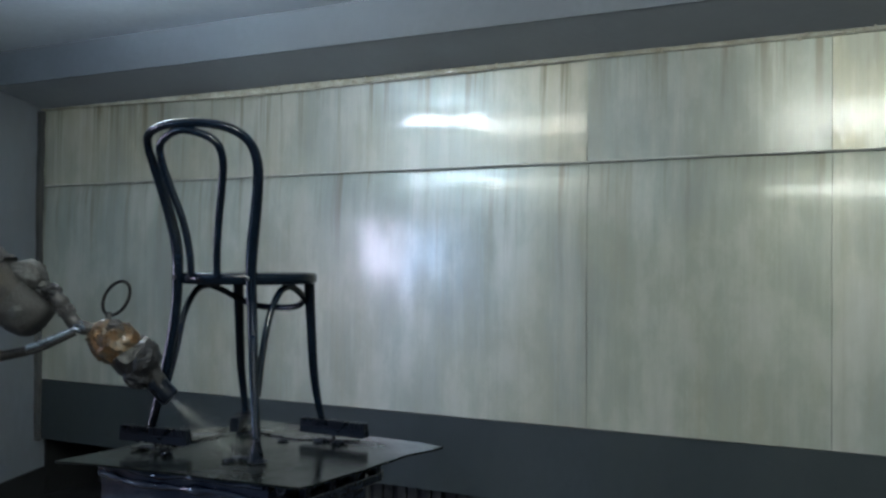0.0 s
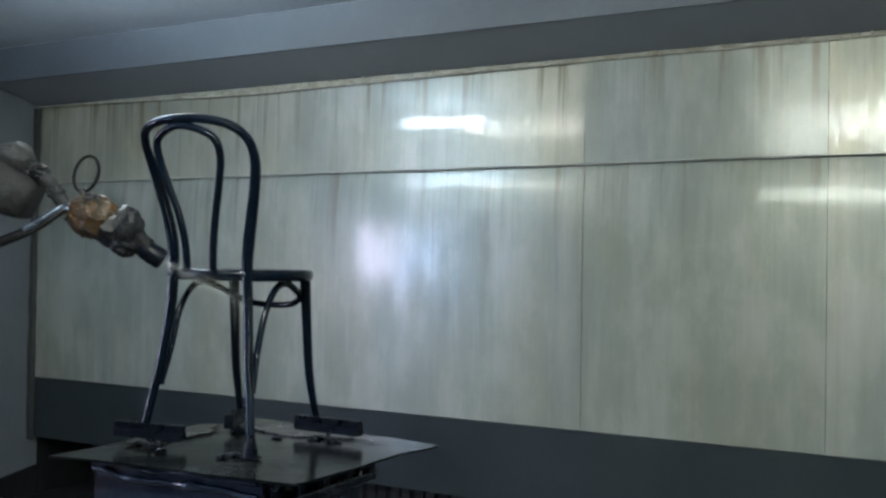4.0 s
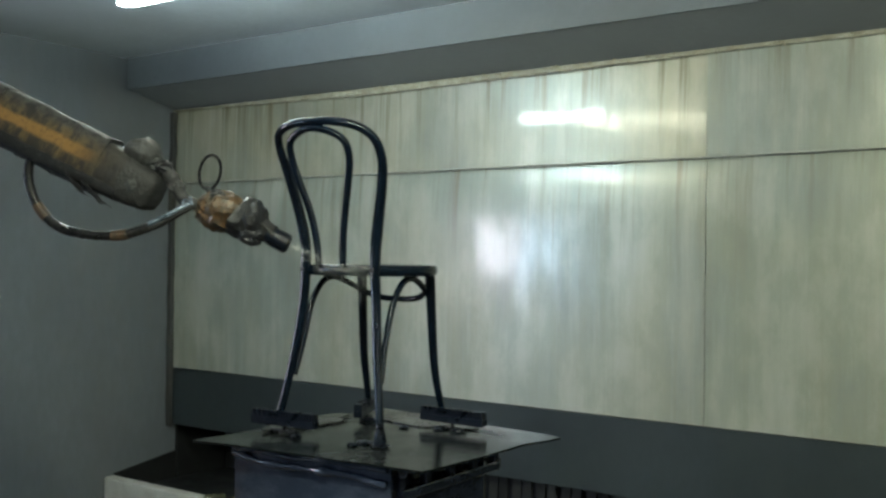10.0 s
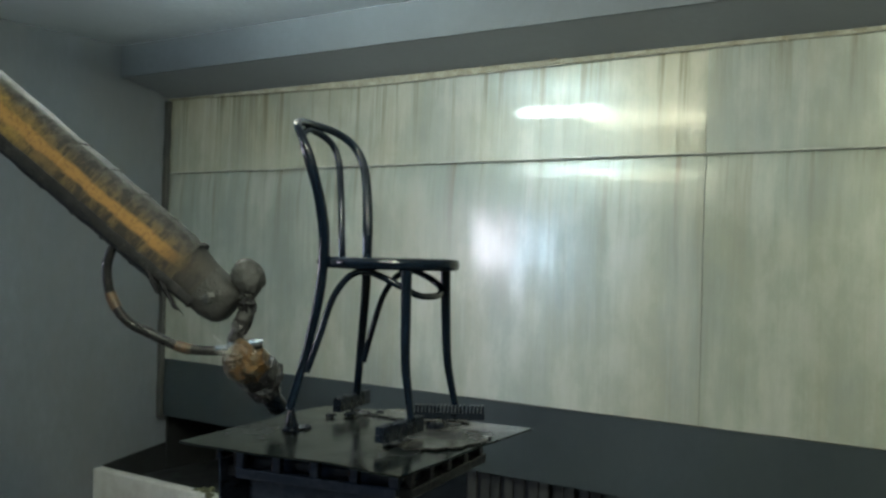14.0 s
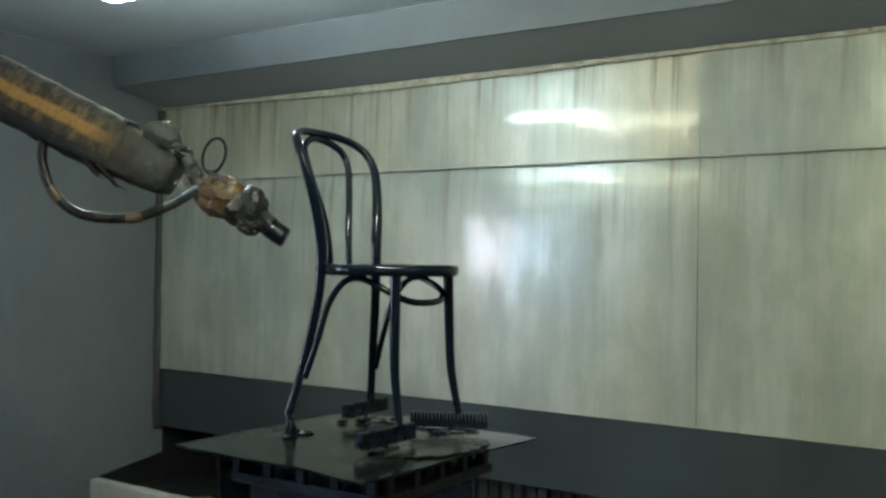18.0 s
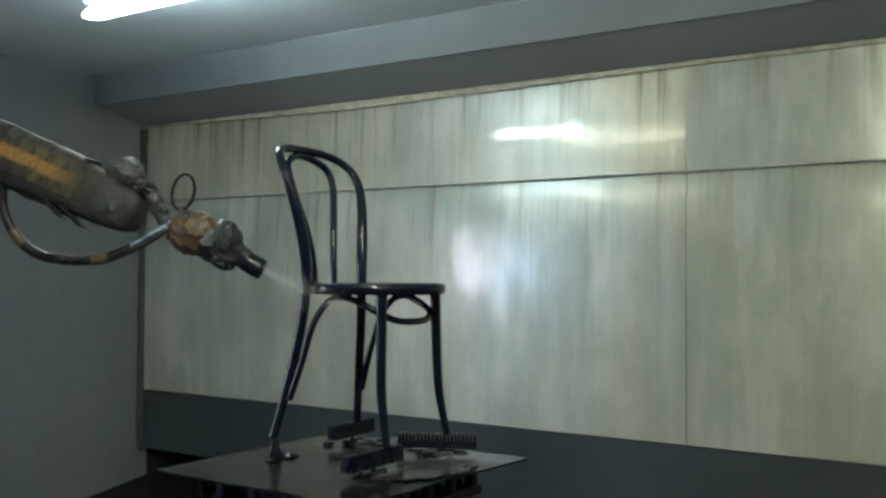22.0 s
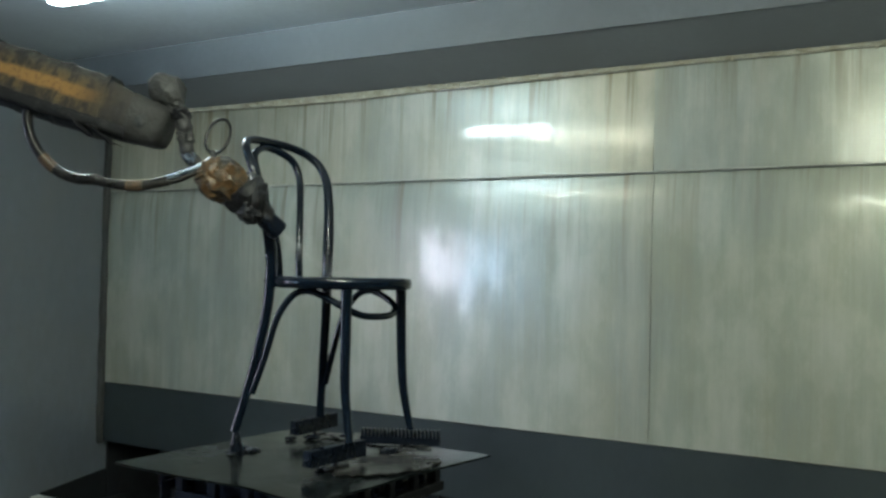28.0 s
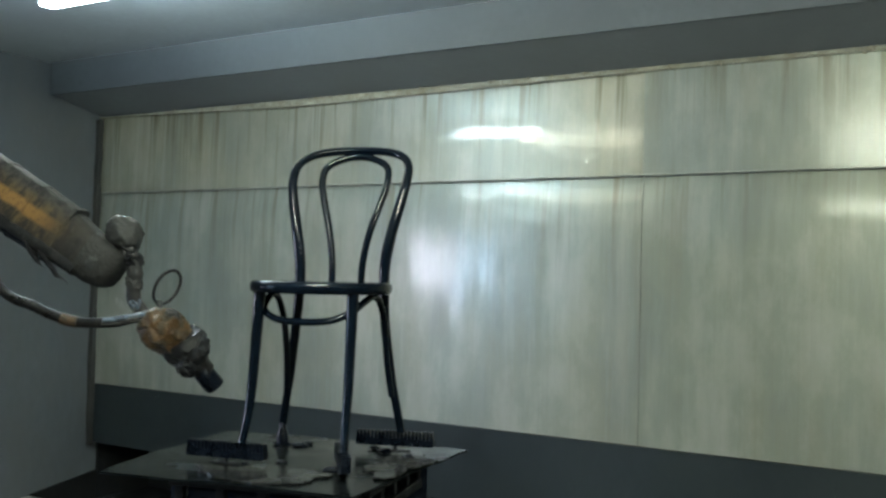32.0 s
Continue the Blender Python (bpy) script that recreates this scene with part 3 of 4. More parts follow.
bm = bmesh.new()
for k in range(16):
    blob(-5.0 + 0.05 * k + 0.02 * math.sin(k * 2.3), 4.40 + 0.05 * math.sin(k * 1.7), -0.125, 0.035, 0.03, 0.018 + 0.008 * (k % 3), 0.5, k * 1.9, bm)
tagged(part("paint_sludge", bm, M["sludge"]), "greenish brown paint sludge heaped on the trough wall", "sludge", kind="stuff")

# ---- ceiling lamps ----
def lamp(x, y, glow, length, wide):
    ob = tagged(new("ceiling_light"), "lit fluorescent lamp with rounded diffuser under the ceiling", "lamp", "ceiling lamps")
    half = length / 2
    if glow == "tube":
        # added open trough and fill tube, both unseen, to brighten the ceiling
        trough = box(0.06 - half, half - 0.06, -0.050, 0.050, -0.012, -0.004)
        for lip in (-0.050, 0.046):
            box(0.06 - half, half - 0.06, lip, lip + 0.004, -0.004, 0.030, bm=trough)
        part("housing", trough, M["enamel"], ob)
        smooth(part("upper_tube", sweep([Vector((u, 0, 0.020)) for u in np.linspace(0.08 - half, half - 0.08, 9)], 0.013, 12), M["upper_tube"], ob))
    else:
        part("housing", box(0.06 - half, half - 0.06, -wide, wide, -0.035, -0.001, 0.004), M["enamel"], ob)
    pts = [Vector((-half + length * k / 24, 0, -0.056)) for k in range(25)]
    smooth(part("diffuser", sweep(pts, lambda t: 0.037 * min(1, 0.35 + 6 * min(t, 1 - t)), 16), M[glow], ob))
    for u in (0.2 - half, half - 0.2):
        part("rod", sweep([Vector((u, 0, -0.002)), Vector((u, 0, CEIL - 2.80 - 0.002))], 0.005, 8), M["enamel"], ob)
    ob.matrix_world = pose(x, y, 2.80)
    return ob


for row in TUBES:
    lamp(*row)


# ---- turntable ----
PLATE = 0.926
base = tagged(new("steel_stand"), "dark steel column stand under the turntable", "stand")
base.matrix_world = pose(AXIS[0], AXIS[1], FLOOR)
smooth(part("column", lathe([(0.34, 0), (0.34, 0.03), (0.16, 0.05), (0.15, 0.55), (0.20, 0.57), (0.20, 0.60)], 32), M["dark"], base))
turntable = tagged(new("turntable"), "square lacquer-spattered turntable with toothed rests", "turntable")


def plate_mesh():
    # a bent square sheet whose corners hang, two of them more than the others
    corners = [(-0.421, -0.385), (0.440, -0.362), (0.472, 0.362), (-0.320, 0.445)]
    hang = (-0.021, -0.004, -0.014, -0.007)
    n = 24
    bm = bmesh.new()
    sheets = []
    for z in (0.0, -0.006):
        grid = []
        for i in range(n + 1):
            row = []
            for j in range(n + 1):
                s, t = i / n, j / n
                a, b, c, d = corners
                x = (a[0] * (1 - s) + b[0] * s) * (1 - t) + (d[0] * (1 - s) + c[0] * s) * t
                y = (a[1] * (1 - s) + b[1] * s) * (1 - t) + (d[1] * (1 - s) + c[1] * s) * t
                edge = max(abs(2 * s - 1), abs(2 * t - 1)) ** 4
                w = 0.006 * noise.noise(Vector((x * 4, y * 4, 2))) * edge
                w += ((hang[0] * (1 - s) + hang[1] * s) * (1 - t) + (hang[3] * (1 - s) + hang[2] * s) * t) * (1.42 * math.hypot(s - 0.5, t - 0.5)) ** 1.2
                row.append(bm.verts.new((x + 0.008 * noise.noise(Vector((y * 9, 1, 0))) * edge, y + 0.008 * noise.noise(Vector((x * 9, 4, 0))) * edge, PLATE + z + w)))
            grid.append(row)
        sheets.append(grid)
    top, low = sheets
    for i in range(n):
        for j in range(n):
            bm.faces.new((top[i][j], top[i + 1][j], top[i + 1][j + 1], top[i][j + 1]))
            bm.faces.new((low[i][j], low[i][j + 1], low[i + 1][j + 1], low[i + 1][j]))
    for k in range(n):
        for a, b in (((k, 0), (k + 1, 0)), ((n, k), (n, k + 1)), ((k + 1, n), (k, n)), ((0, k + 1), (0, k))):
            bm.faces.new((top[a[0]][a[1]], low[a[0]][a[1]], low[b[0]][b[1]], top[b[0]][b[1]]))
    return bm


smooth(part("plate", plate_mesh(), M["plate"], turntable, "dark spattered metal plate with bent edges"))
for px, py, rx, ry, seed in ((0.0, 0.285, 0.20, 0.105, 5.0), (-0.31, 0.02, 0.075, 0.17, 15.0)):
    pool = bmesh.new()
    rim = []
    for k in range(72):
        a = k * math.tau / 72
        r = 1 + 0.5 * noise.noise(Vector((1.3 * math.cos(a), 1.3 * math.sin(a), seed))) + 0.2 * noise.noise(Vector((5 * math.cos(a), 5 * math.sin(a), seed)))
        rim.append(Vector((px + rx * r * math.cos(a), py + ry * r * math.sin(a), PLATE + 0.0015)))
    ring_low = [pool.verts.new((p.x, p.y, PLATE - 0.003)) for p in rim]
    ring_top = [pool.verts.new(p) for p in rim]
    for k in range(72):
        pool.faces.new((ring_low[k], ring_low[(k + 1) % 72], ring_top[(k + 1) % 72], ring_top[k]))
    pool.faces.new(ring_top)
    part("film_scrap", pool, M["dull_scrap"], turntable, "shiny film scrap stained with black lacquer")
H = 0.285
for s in (-1, 1):
    part("rail", box(-H, H, s * H - 0.02, s * H + 0.02, PLATE - 0.050, PLATE - 0.012, 0.004), M["dark"], turntable)
    part("rail", box(s * H - 0.02, s * H + 0.02, -H + 0.02, H - 0.02, PLATE - 0.050, PLATE - 0.012, 0.004), M["film" if s > 0 else "dark"], turntable)
    part("lower_rail", box(-H, H, s * H - 0.018, s * H + 0.018, PLATE - 0.125, PLATE - 0.095, 0.004), M["dark"], turntable)
    part("lower_rail", box(s * H - 0.018, s * H + 0.018, -H + 0.02, H - 0.02, PLATE - 0.125, PLATE - 0.095, 0.004), M["film" if s > 0 else "dark"], turntable)
    for k in range(5):
        u = -H + 0.03 + k * (2 * H - 0.06) / 4
        part("strut", box(u - 0.014, u + 0.014, s * H - 0.012, s * H + 0.012, PLATE - 0.097, PLATE - 0.048, 0.003), M["dark"], turntable)
        part("strut", box(s * H - 0.012, s * H + 0.012, u - 0.014, u + 0.014, PLATE - 0.097, PLATE - 0.048, 0.003), M["film" if s > 0 else "dark"], turntable)
skirt = roughen(box(-H + 0.03, H - 0.03, -H + 0.03, H - 0.03, 0.35, PLATE - 0.055, 0.02), 0.15, 0.012)
part("skirt", skirt, M["film"], turntable, "crumpled blue-grey film round the drive box")
veil = sheet_mesh(-H - 0.02, H + 0.02, 0.36, PLATE - 0.014, 0.0, 0.0, 0.0)
for v in veil.verts:
    v.co.y = -H - 0.034 + 0.5 * v.co.y + 0.006 * noise.noise(Vector((v.co.x * 9, v.co.z * 9, 3)))
smooth(part("side_film", veil, M["film"], turntable, "glossy blue-black film hung over one side"), 60)
for k, (dz, r) in enumerate(((0.030, 0.008), (0.062, 0.011))):
    roll = [Vector((x, -H - 0.040 - 0.006 * noise.noise(Vector((x * 8, k * 3, 0))), PLATE - dz - 0.022 * noise.noise(Vector((x * 5, k * 5, 2))))) for x in np.linspace(-H - 0.02, H + 0.01, 40)]
    smooth(part("film_roll", sweep(roll, lambda t: r * (1 + 0.9 * noise.noise(Vector((t * 9, 4 * k, 0)))), 8), M["film"], turntable, "rolled glossy film edge"), 60)
for k, (x, y, w) in enumerate(((0.150, -0.172, 0.032), (0.085, -0.165, 0.028), (0.075, -0.205, 0.02), (-0.21, -0.165, 0.03), (-0.155, -0.21, 0.022), (0.12, 0.19, 0.03), (0.19, 0.185, 0.022), (-0.17, 0.17, 0.04), (-0.30, -0.10, 0.02), (0.02, 0.12, 0.018))):
    smooth(part("lacquer_crust", blob(x, y, PLATE + 0.001, w * 0.9, w * 0.7, 0.004 + 0.10 * w, 0.5, 5.3 * k), M["bar"], turntable), 60)
smooth(part("hub", lathe([(0.10, 0.24), (0.10, 0.36)], 24), M["dark"], turntable))


def toothed_rest(x, y, turn):
    ob = part("rest_post", sweep([Vector((0, 0, PLATE - 0.002)), Vector((0, 0, PLATE + 0.012)), Vector((0, 0, 0.958))], lambda t: 0.016 if t < 0.4 else 0.006, 10), M["dark"], turntable)
    ob.matrix_basis = pose(x, y, 0, 0, 0, turn)
    # one moulded bar, its upper edge cut into a row of blunt teeth
    outline = [(-0.125, 0.949), (-0.122, 0.946), (0.122, 0.946), (0.125, 0.949), (0.125, 0.968)]
    for k in range(20, -1, -1):
        u = -0.119 + 0.0119 * k
        outline += [(u + 0.0046, 0.968), (u + 0.0025, 0.9915), (u - 0.0025, 0.9915), (u - 0.0046, 0.968)]
    outline.append((-0.125, 0.968))
    bm = bmesh.new()
    near, far_side = [[bm.verts.new((px, py, pz)) for px, pz in outline] for py in (-0.014, 0.014)]
    bm.faces.new(near)
    bm.faces.new(far_side[::-1])
    for k in range(len(outline)):
        bm.faces.new((near[k], far_side[k], far_side[(k + 1) % len(outline)], near[(k + 1) % len(outline)]))
    bmesh.ops.recalc_face_normals(bm, faces=bm.faces)
    part("toothed_bar", bm, M["bar"], ob, "black rubber bar with a row of teeth")
    part("foot_tab", box(-0.05, 0.05, -0.012, 0.012, PLATE + 0.001, PLATE + 0.007, 0.002), M["dark"], ob)


toothed_rest(-0.236, -0.174, 5)
toothed_rest(0.157, 0.204, -2)
toothed_rest(-0.195, 0.193, 115)
smooth(part("pin", sweep([Vector((0.148, -0.172, PLATE - 0.002)), Vector((0.148, -0.172, PLATE + 0.018)), Vector((0.148, -0.172, PLATE + 0.032)), Vector((0.149, -0.172, PLATE + 0.045)), Vector((0.15, -0.172, 0.996))],
             lambda t: 0.020 - 0.011 * max(0, t - 0.4) / 0.6, 12), M["bar"], turntable, "crusted black support pin"))
ring = [Vector((0.33 + 0.014 * math.cos(a), -0.30, PLATE - 0.030 + 0.016 * math.sin(a))) for a in [k * math.tau / 20 for k in range(20)]]
smooth(part("ring_bolt", sweep(ring, 0.004, 8, closed=True), M["film"], turntable, "small steel ring under the plate edge"))

# ---- chair ----
CX = -0.064
chair = tagged(new("bentwood_chair"), "glossy black bentwood chair with double-hoop back", "chair")


def settle(p):
    # the old chair stands a little twisted: the back turns one way, the legs the other
    up, down = max(0.0, p.z - 1.45), max(0.0, 1.45 - p.z)
    return Vector((p.x + 0.025 * down, p.y + (p.x - CX) * (0.118 * up - 0.047 * down), p.z))


def both(half):
    # a curve given for one side, mirrored about the chair's middle
    r = [Vector((CX + x, y, z)) for x, y, z in half]
    return [settle(p) for p in r + [Vector((2 * CX - p.x, p.y, p.z)) for p in r[-2::-1]]]


outer = both([(0.204, -0.173, 0.990), (0.189, -0.159, 1.070), (0.171, -0.143, 1.170), (0.150, -0.121, 1.330), (0.142, -0.116, 1.446), (0.144, -0.116, 1.530), (0.159, -0.124, 1.620),
              (0.179, -0.140, 1.710), (0.191, -0.159, 1.780), (0.187, -0.189, 1.835), (0.155, -0.223, 1.871), (0.090, -0.249, 1.889), (0, -0.262, 1.894)])
smooth(part("back_hoop", sweep(spline(outer, 8), lambda t: 0.0134 + 0.005 * max(0, 1 - abs(min(t, 1 - t) - 0.22) / 0.16), 14), M["chair"], chair, "bent black rod, back legs and outer hoop in one"), 80)
inner = both([(0.049, -0.158, 1.450), (0.053, -0.164, 1.531), (0.069, -0.176, 1.622), (0.095, -0.196, 1.713), (0.111, -0.213, 1.784), (0.104, -0.232, 1.834), (0.061, -0.248, 1.862), (0, -0.260, 1.874)])
smooth(part("inner_hoop", sweep(spline(inner, 8), 0.0118, 12), M["chair"], chair), 80)
brace = both([(0.178, -0.136, 1.105), (0.168, -0.100, 1.219), (0.167, -0.063, 1.331), (0.165, -0.012, 1.400), (0.161, 0.042, 1.419), (0.154, 0.099, 1.404), (0.135, 0.156, 1.375), (0.083, 0.184, 1.351), (0, 0.194, 1.345)])
smooth(part("brace", sweep(spline(brace, 8), 0.0105, 12), M["chair"], chair, "bent rod brace under the seat"), 80)
for s in (-1, 1):
    leg = [settle(Vector((CX + s * x, y, z))) for x, y, z in ((0.144, 0.173, 1.43), (0.146, 0.178, 1.30), (0.149, 0.186, 1.15), (0.152, 0.201, 1.06), (0.158, 0.217, 0.990))]
    smooth(part("front_leg", sweep(spline(leg, 6), lambda t: 0.0175 - 0.0065 * t, 14), M["chair"], chair), 80)
seat_c = (CX, 0.053, 0)
smooth(part("seat_ring", lathe([(0.150, 1.428), (0.205, 1.426), (0.211, 1.432), (0.213, 1.444), (0.211, 1.456), (0.205, 1.461), (0.188, 1.461), (0.182, 1.456), (0.150, 1.455)], 64, at=seat_c), M["chair"], chair), 50)
smooth(part("seat_panel", lathe([(0.180, 1.4555), (0.180, 1.459), (0.174, 1.4605), (0.02, 1.4585)], 48, at=seat_c), M["chair"], chair), 50)
for s in (-1, 1):
    part("bolt", lathe([(0.008, -0.004), (0.008, 0.001), (0.004, 0.004)], 10, at=(0, 0, 0)), M["dark"], chair).matrix_basis = pose(CX + s * 0.142, -0.134, 1.445, 90, 0, 0)

# ---- painting robot ----
robot = tagged(new("painting_robot"), "orange robot arm wrapped in overspray-stained film with spray gun", "robot arm")
robot.matrix_world = pose(ROBOT[0], ROBOT[1], FLOOR)
smooth(part("pedestal", lathe([(0.30, 0), (0.30, 0.05), (0.22, 0.08), (0.20, 0.85), (0.24, 0.90), (0.24, 1.02), (0.12, 1.10)], 32), M["arm"], robot))
SHOULDER, REACH = 1.25, 1.30
drum = lathe([(0.10, -0.15), (0.15, -0.14), (0.16, -0.12), (0.16, 0.12), (0.15, 0.14), (0.10, 0.15)], 28)
bmesh.ops.rotate(drum, verts=drum.verts, cent=(0, 0, 0), matrix=Matrix.Rotation(radians(90), 3, "X"))
bmesh.ops.translate(drum, verts=drum.verts, vec=(0, 0, SHOULDER))
smooth(part("shoulder", drum, M["arm"], robot, "orange shoulder joint")).matrix_basis = pose(0, 0, 0, 0, 0, SIDE)


def loft(sections, bm=None):
    bm = bm or bmesh.new()
    rings = [[bm.verts.new(p) for p in ring] for ring in sections]
    n = len(rings[0])
    for a, b in zip(rings, rings[1:]):
        for k in range(n):
            bm.faces.new((a[k], a[(k + 1) % n], b[(k + 1) % n], b[k]))
    bm.faces.new(rings[0][::-1])
    bm.faces.new(rings[-1])
    bmesh.ops.recalc_face_normals(bm, faces=bm.faces)
    return bm


def arm_section(x, h, d, z0=0.0, wob=0.006):
    ring = []
    for k in range(20):
        a = k * math.tau / 20
        c, s = math.cos(a), math.sin(a)
        p = 4.5
        r = (abs(c) ** p + abs(s) ** p) ** (-1 / p)
        v = Vector((x, c * r * d, z0 + s * r * h))
        w = wob * (noise.noise(Vector((x * 14, c * 3, s * 3))) + noise.noise(Vector((x * 40, c * 5, s * 5 + 8))) * 0.6)
        ring.append(v + Vector((0, c * w, s * w)))
    return ring


def slab(x0, x1, steps, h, d, z0, wob):
    return loft([arm_section(x0 + (x1 - x0) * i / steps, h(i / steps), d, z0(i / steps), wob) for i in range(steps + 1)])


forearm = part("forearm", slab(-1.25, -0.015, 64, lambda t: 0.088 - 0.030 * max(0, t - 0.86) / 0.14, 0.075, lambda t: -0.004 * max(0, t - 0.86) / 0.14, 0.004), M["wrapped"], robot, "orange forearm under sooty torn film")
smooth(forearm, 60)
tall = sweep([Vector((0, 0, z)) for z in np.linspace(0.0, REACH, 24)], lambda t: 0.115 - 0.030 * t, 20)
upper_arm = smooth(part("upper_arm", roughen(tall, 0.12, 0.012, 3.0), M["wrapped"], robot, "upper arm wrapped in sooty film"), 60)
smooth(part("elbow", blob(0, 0, REACH + 0.02, 0.13, 0.11, 0.12, 0.15, 9.0), M["soot"], upper_arm, "film-wrapped elbow joint"), 60)
smooth(part("lower_film", slab(-1.22, -0.05, 60, lambda t: 0.034 - 0.012 * t, 0.080, lambda t: -0.062 + 0.010 * t, 0.005), M["tatter"], forearm, "black film under the arm"), 60)
end = loft([arm_section(x, h, d, -0.004, 0.005) for x, h, d in ((-0.060, 0.068, 0.079), (-0.040, 0.068, 0.079), (-0.015, 0.066, 0.078), (0.010, 0.063, 0.076), (0.030, 0.058, 0.072), (0.042, 0.050, 0.064), (0.048, 0.036, 0.048), (0.050, 0.015, 0.02))])
smooth(part("end_cap", end, M["dust"], forearm, "dusty grey squared arm end"), 50)
part("cap_bolt", blob(-0.016, -0.073, -0.008, 0.019, 0.012, 0.021, 0.25, 4.0), M["lump"], forearm)
for k, (x, w) in enumerate(((-0.17, 0.035), (-0.11, 0.045))):
    flap = sweep(spline([(x - w, -0.070, -0.062), (x - 0.3 * w, -0.074, -0.074), (x + 0.6 * w, -0.072, -0.088), (x + 1.5 * w, -0.066, -0.098)], 5), lambda t: 0.002 + 0.016 * math.sin(math.pi * min(1, t + 0.12)) ** 0.8, 8, flat=0.4)
    smooth(part("film_flap", roughen(flap, 0.03, 0.006, k), M["tatter"], forearm), 60)
for k, x in enumerate((-0.62, -0.50, -0.385, -0.27, -0.15)):
    ring = loft([arm_section(x + d, 0.091, 0.078, 0, 0.003) for d in (0, 0.012)])
    part("tape_band", ring, M["wrapped"], forearm)


def hose(points, r, name, parent, bands):
    line = spline(points, 8)
    ob = smooth(part(name, sweep(line, r, 10), M["rubber"], parent, "black hose bound with tape"), 60)
    n = len(line)
    for a, b, mat in bands:
        seg = line[int(a * (n - 1)):int(b * (n - 1)) + 1]
        smooth(part("band", sweep(seg, r * 1.14, 10), M[mat], ob), 60)
    return ob


upper = hose([(-0.335, -0.05, -0.06), (-0.330, -0.05, -0.098), (-0.305, -0.05, -0.145), (-0.255, -0.05, -0.190), (-0.195, -0.05, -0.216), (-0.140, -0.05, -0.219), (-0.09, -0.05, -0.205)], 0.0150, "hose_upper", forearm, [(0.50, 0.64, "tape")])
smooth(part("hose_joint", blob(-0.09, -0.05, -0.205, 0.017, 0.016, 0.016, 0.1, 3.0), M["rubber"], forearm), 60)
hose_end = hose([(-0.004, -0.05, 0.001), (0.05, -0.05, -0.020), (0.12, -0.05, -0.036), (0.20, -0.048, -0.034)], 0.0150, "hose_end", robot, [(0.52, 0.72, "tape")])
for k, (dz, mat, label) in enumerate(((0.006, "foil", "thin silvery air line"), (-0.006, "rubber", "thin black paint line"))):
    line = spline([(0.19, -0.048 - 0.004 * k, -0.034 + dz), (0.235, -0.044, -0.027 + 1.3 * dz), (0.285, -0.034, -0.013 + 1.2 * dz), (0.33, -0.02, 0.0 + dz)], 6)
    smooth(part("line", sweep(line, 0.0085, 10), M[mat], hose_end, label), 60)

wrist = smooth(part("wrist", sweep(spline([(0.034, -0.015, 0.072), (0.062, -0.02, 0.060), (0.092, -0.02, 0.038), (0.116, -0.018, 0.012), (0.140, -0.01, -0.006), (0.180, 0, -0.008)], 6), lambda t: 0.0235 - 0.004 * t + 0.005 * noise.noise(Vector((t * 11, 0, 0))), 12), M["sleeve"], robot, "grey wrapped wrist link"), 60)
smooth(part("wrist_ball", crumple(-0.031, -0.005, 0.096, 0.056, 0.052, 0.047, 0.16, 6.0, 1.0), M["lump"], wrist, "grey crusted ball"), 45)
smooth(part("ball_neck", crumple(0.008, -0.012, 0.078, 0.030, 0.028, 0.026, 0.3, 31.0, 0.8), M["soot"], wrist), 45)
smooth(part("knuckle", crumple(0.048, -0.02, 0.070, 0.027, 0.027, 0.024, 0.35, 8.0, 0.7), M["dark_film"], wrist, "dark taped knuckle"), 45)
smooth(part("wrist_wrap", crumple(0.098, -0.02, 0.030, 0.026, 0.023, 0.020, 0.4, 21.0, 0.7), M["sleeve"], wrist), 45)
smooth(part("yoke", crumple(0.140, -0.010, -0.006, 0.024, 0.024, 0.016, 0.5, 9.0, 0.7), M["foil"], wrist), 45)

spray_gun = smooth(part("spray_gun", crumple(-0.002, 0, 0.0, 0.074, 0.063, 0.063, 0.20, 11.0, 0.95), M["orange"], robot, "spray gun wrapped in stained orange film"), 30)
cone = sweep([Vector((0.040 + 0.013 * k, 0, 0.006 - 0.0016 * k)) for k in range(11)], lambda t: 0.056 + 0.010 * math.sin(math.pi * min(1, t * 1.8)) - 0.032 * t ** 1.5, 26)
roughen(cone, 0.035, 0.016, 4.0)
smooth(part("gun_body", cone, M["dark_film"], spray_gun, "dark crusted gun body"), 35)
smooth(part("foil_wrap", crumple(0.086, -0.002, 0.007, 0.050, 0.062, 0.064, 0.20, 15.0, 0.8), M["gun_wrap"], spray_gun, "grey film wrapped round the gun body"), 30)
smooth(part("wrap_fold", crumple(0.108, -0.010, -0.030, 0.040, 0.042, 0.034, 0.25, 27.0, 0.8), M["gun_wrap"], spray_gun), 30)
nz = sweep([Vector((0.150, 0, -0.014)), Vector((0.160, 0, -0.015)), Vector((0.168, 0, -0.016)), Vector((0.214, 0, -0.021)), Vector((0.221, 0, -0.022)), Vector((0.223, 0, -0.022))], lambda t: (0.026, 0.029, 0.030, 0.031, 0.029, 0.020)[round(t * 5)], 18)
smooth(part("nozzle", nz, M["bar"], spray_gun, "black spray nozzle"), 40)
smooth(part("wrap_tail", crumple(-0.056, 0, -0.022, 0.024, 0.032, 0.028, 0.25, 17.0, 0.8), M["orange"], spray_gun), 40)
smooth(part("wrap_knot", crumple(-0.026, -0.020, 0.040, 0.026, 0.026, 0.022, 0.25, 23.0, 0.8), M["sleeve"], spray_gun), 40)
loop = [Vector((-0.085 + 0.031 * math.cos(a) - 0.012 * math.sin(a), 0.01, 0.100 + 0.052 * math.sin(a) + 0.01 * math.cos(a))) for a in [k * math.tau / 28 for k in range(28)]]
